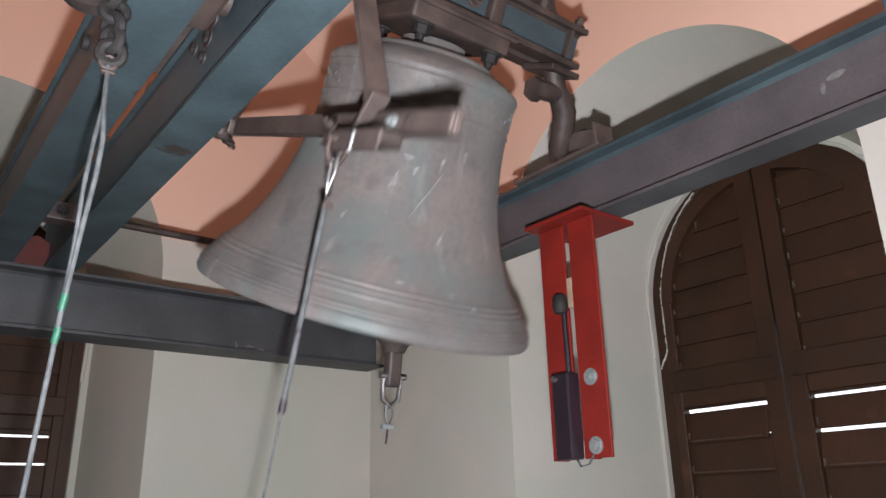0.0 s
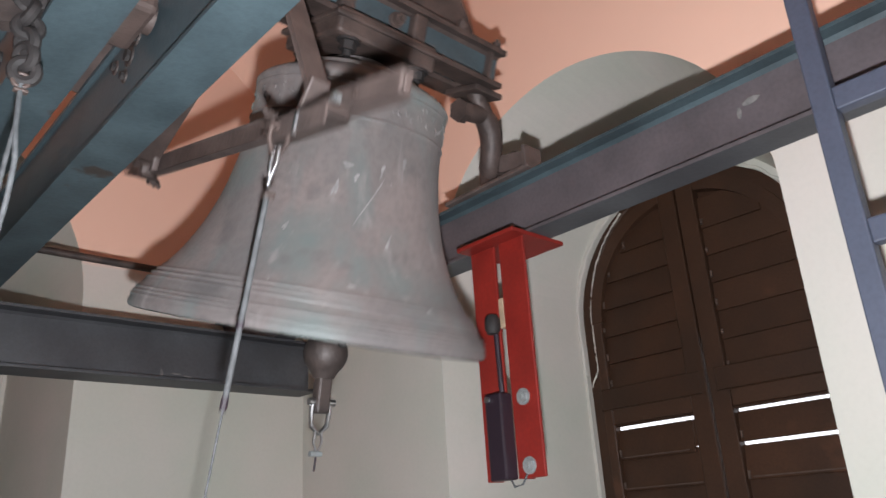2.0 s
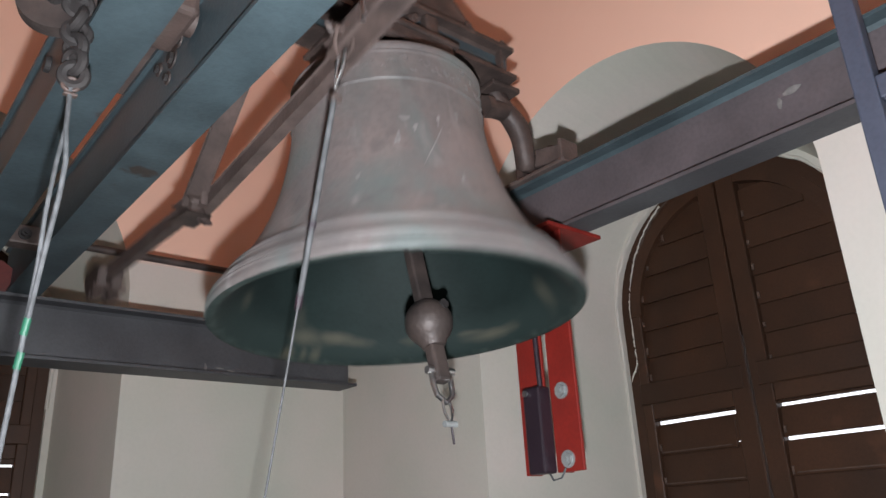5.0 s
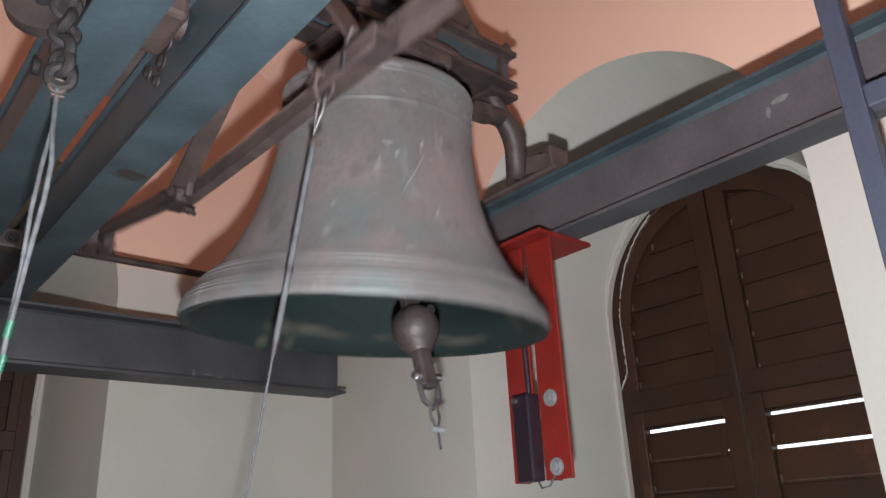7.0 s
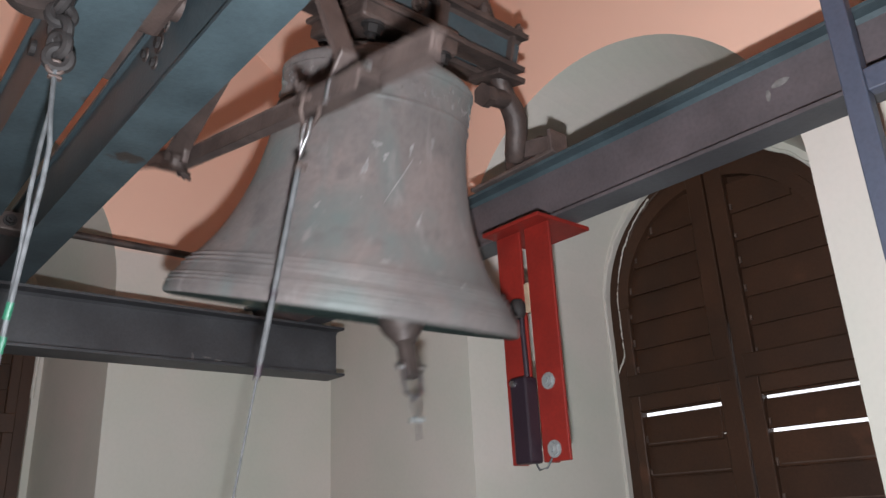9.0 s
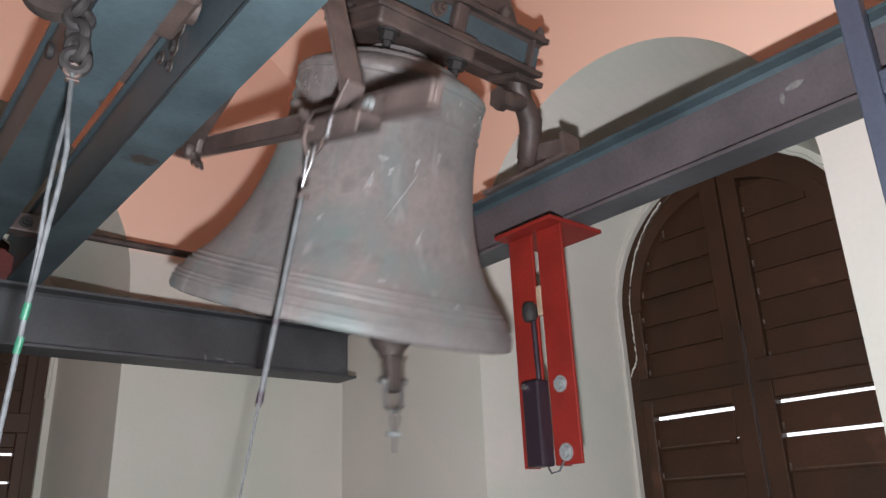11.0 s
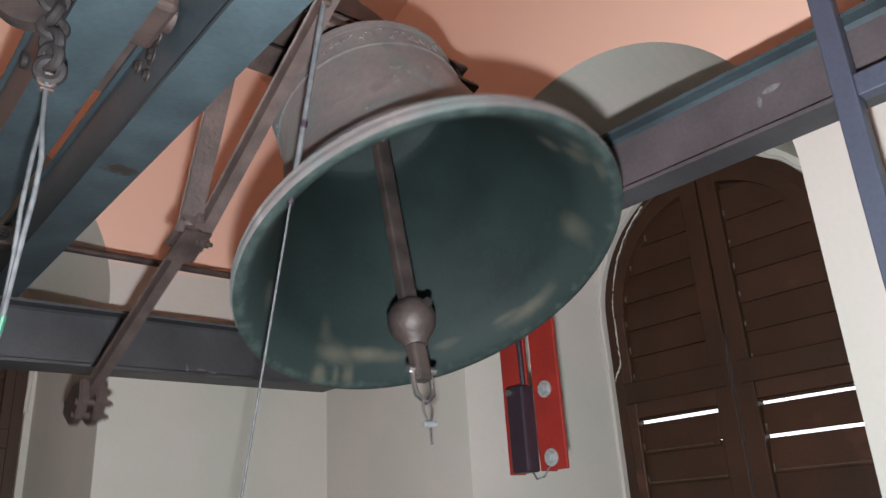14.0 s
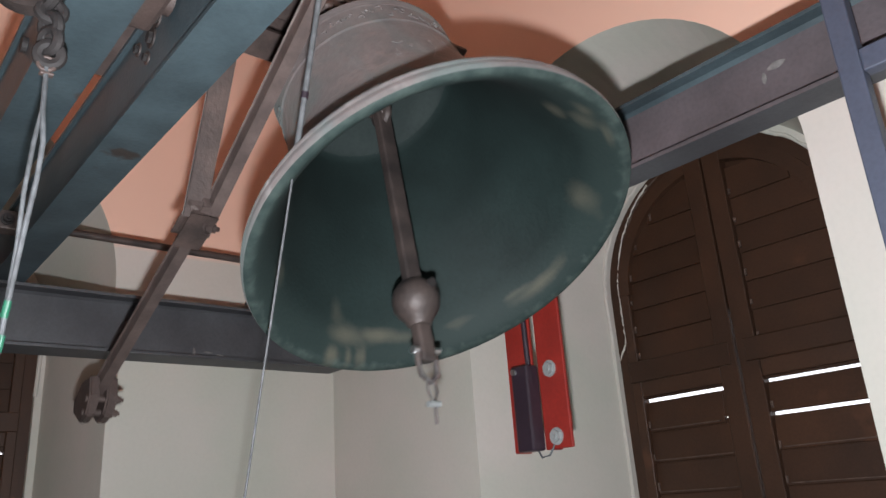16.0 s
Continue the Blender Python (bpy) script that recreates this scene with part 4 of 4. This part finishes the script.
# ---- spreader between the twin beams, grime and bolts ----
spreader = thing("beam_spreader", (0.475 * H, 1.2 * H, LEVEL), "dark rusty spreader block bolted between the twin beams", "spreader")
part("distance_tube", rod((-0.048, 0.28, 0.150), (0.052, 0.28, 0.150), 0.034, seg=20), M_IRON, spreader, smooth=True)
part("block", box(-0.040, 0.040, 0.205, 0.365, 0.112, 0.182, 0.012), M_IRON, spreader)
for yy, zz, rr in ((0.364, 0.158, 0.015), (0.395, 0.128, 0.017), (0.414, 0.089, 0.011), (0.477, 0.144, 0.012), (0.30, 0.165, 0.012)):
    wa = part("washer", rod((0.0575, yy, zz), (0.0535, yy, zz), rr * 1.35, seg=18), M_CLAPPER, spreader)
    part("bolt", rod((0.0535, yy, zz), (0.046, yy, zz), rr * 0.8, seg=6), M_SOOT, wa)
end_spacer = thing("end_spacer", (0.40, 2.46, LEVEL), "small dark steel spacer between the twin beams", "spacer")
part("spacer_body", box(-0.052, 0.058, -0.03, 0.03, 0.025, 0.085, 0.005), M_IRON, end_spacer)
part("spacer_bolt", hex_bolt((0.0, -0.03, 0.055), (0, -1, 0), 0.014, 0.02), M_SOOT, end_spacer)
gusset = thing("gusset_plate", (0.465 * H, 3.46 * H, LEVEL), "small red-brown gusset plate on the cross beam", "bracket")
bm = bmesh.new()
tri = [(-0.07, 0.0), (0.13, 0.0), (0.13, 0.045), (0.10, 0.07), (0.03, 0.115), (0.0, 0.11), (-0.07, 0.04)]
fr, bk = [[bm.verts.new((u, d, z)) for u, z in tri] for d in (-0.006, 0.006)]
bm.faces.new(fr)
bm.faces.new(bk)
for k in range(len(tri)):
    bm.faces.new((fr[k], fr[(k + 1) % len(tri)], bk[(k + 1) % len(tri)], bk[k]))
part("plate", bm, M_OXIDE, gusset)

# pale scuffs on the beams
for pts, label in ((((2.031 * H, 0.80 * H, LEVEL + 0.145 * H), 0.022, 0.010, "y"), "pale scuff on the steel beam"), (((2.031 * H, 0.84 * H, LEVEL + 0.12 * H), 0.006, 0.016, "y"), "pale scuff on the steel beam"),
                   (((1.43 * H, 3.508 * H, LEVEL - 0.225 * H), 0.006, 0.018, "x"), "pale chalk mark on the cross beam"), (((1.50 * H, 3.508 * H, LEVEL - 0.222 * H), 0.022, 0.004, "x"), "pale chalk mark on the cross beam"),
                   (((1.56 * H, 3.508 * H, LEVEL - 0.232 * H), 0.018, 0.004, "x"), "pale chalk mark on the cross beam")):
    (x, y, z), w, h_, along = pts
    bm = bmesh.new()
    n = 9
    lay = []
    for lift in (0.0, 0.001):
        lay.append([bm.verts.new(((x - lift, y + math.cos(k * math.tau / n) * w * (1 + 0.3 * math.sin(5 * k)), z + math.sin(k * math.tau / n) * h_) if along == "y"
                                  else (x + math.cos(k * math.tau / n) * w, y - lift, z + math.sin(k * math.tau / n) * h_ * (1 + 0.3 * math.sin(5 * k))))) for k in range(n)])
    bm.faces.new(lay[0])
    bm.faces.new(lay[1])
    for k in range(n):
        bm.faces.new((lay[0][k], lay[0][(k + 1) % n], lay[1][(k + 1) % n], lay[1][k]))
    ob = part("scuff", bm, M_CHALK, east_beam if along == "y" else cross_beam, label)


# ---- what moves ----
TURN = math.tau / 2.085
SWING = (2.601, 24.676, 23.65, 2.113, -0.198)
MISS = [(0.0, 1.0), (0.5, 0.9), (1.0, 0.3), (1.5, -0.0), (2.0, 0.8), (2.5, -0.6), (3.0, 0.1), (5.5, 0.9), (6.0, 1.1), (6.5, -1.0), (7.0, 1.0), (7.5, 1.5), (8.0, 0.7), (8.5, -1.1), (9.0, 1.6), (9.5, 1.5), (10.0, -0.8), (12.5, -0.0), (13.0, -0.2), (13.5, -0.2), (14.0, 0.1), (14.5, 0.1), (15.0, -0.1), (15.5, -0.4), (16.0, 0.1)]
CLAP = [(0, 0.055), (27, 0.145), (45, 0.135), (71, 0.122), (86, 0.135), (114, 0.13), (128, 0.10), (145, 0.0), (158, -0.10), (172, -0.155), (200, -0.17), (215, -0.155), (230, -0.07), (244, -0.015), (259, -0.03), (273, -0.11), (286, -0.165), (301, -0.165), (330, -0.10), (345, -0.018), (360, 0.055)]


def between(table, x):
    for (a, p), (b, q) in zip(table, table[1:]):
        if x <= b:
            return p + (q - p) * max(x - a, 0) / (b - a)
    return table[-1][1]


def swing(t):
    """The bell's angle in degrees at t seconds; the mouth to the north is positive."""
    a = TURN * t
    s = SWING
    return s[0] + s[1] * math.sin(a) + s[2] * math.cos(a) + s[3] * math.sin(2 * a) + s[4] * math.cos(2 * a) + between(MISS, t)


def clap(t):
    """The clapper's angle from the plumb line."""
    phase = (math.degrees(TURN * t) + math.degrees(math.atan2(SWING[2], SWING[1]))) % 360
    return math.degrees(math.asin((between(CLAP, phase) - CLAP_AT * math.sin(radians(swing(t)))) / 0.63))


def motions():
    times = [k / 15 for k in range(241)]
    walk(bell, [(t, pose(*PIVOT, swing(t), 0, 0)) for t in times])
    walk(clapper, [(t, pose(0, 0, -CLAP_AT * BELL_SIZE, clap(t) - swing(t), 0, 0)) for t in times])
    anchor = Vector((0.658, 1.61, EYE - 0.81))
    rows = []
    for t in times:
        top = pose(*PIVOT, swing(t), 0, 0) @ ROPE_AT
        slack = 0.10 * max(swing(t), 0.0) / 38
        d = (top - anchor - Vector((-0.77, 0.64, 0.0)) * slack).normalized()
        rx_, ry_ = math.degrees(math.atan2(-d.y, d.z)), math.degrees(math.asin(d.x))
        rows.append((t, pose(*top, rx_, ry_, 0)))
    walk(bell_rope, rows)


motions()
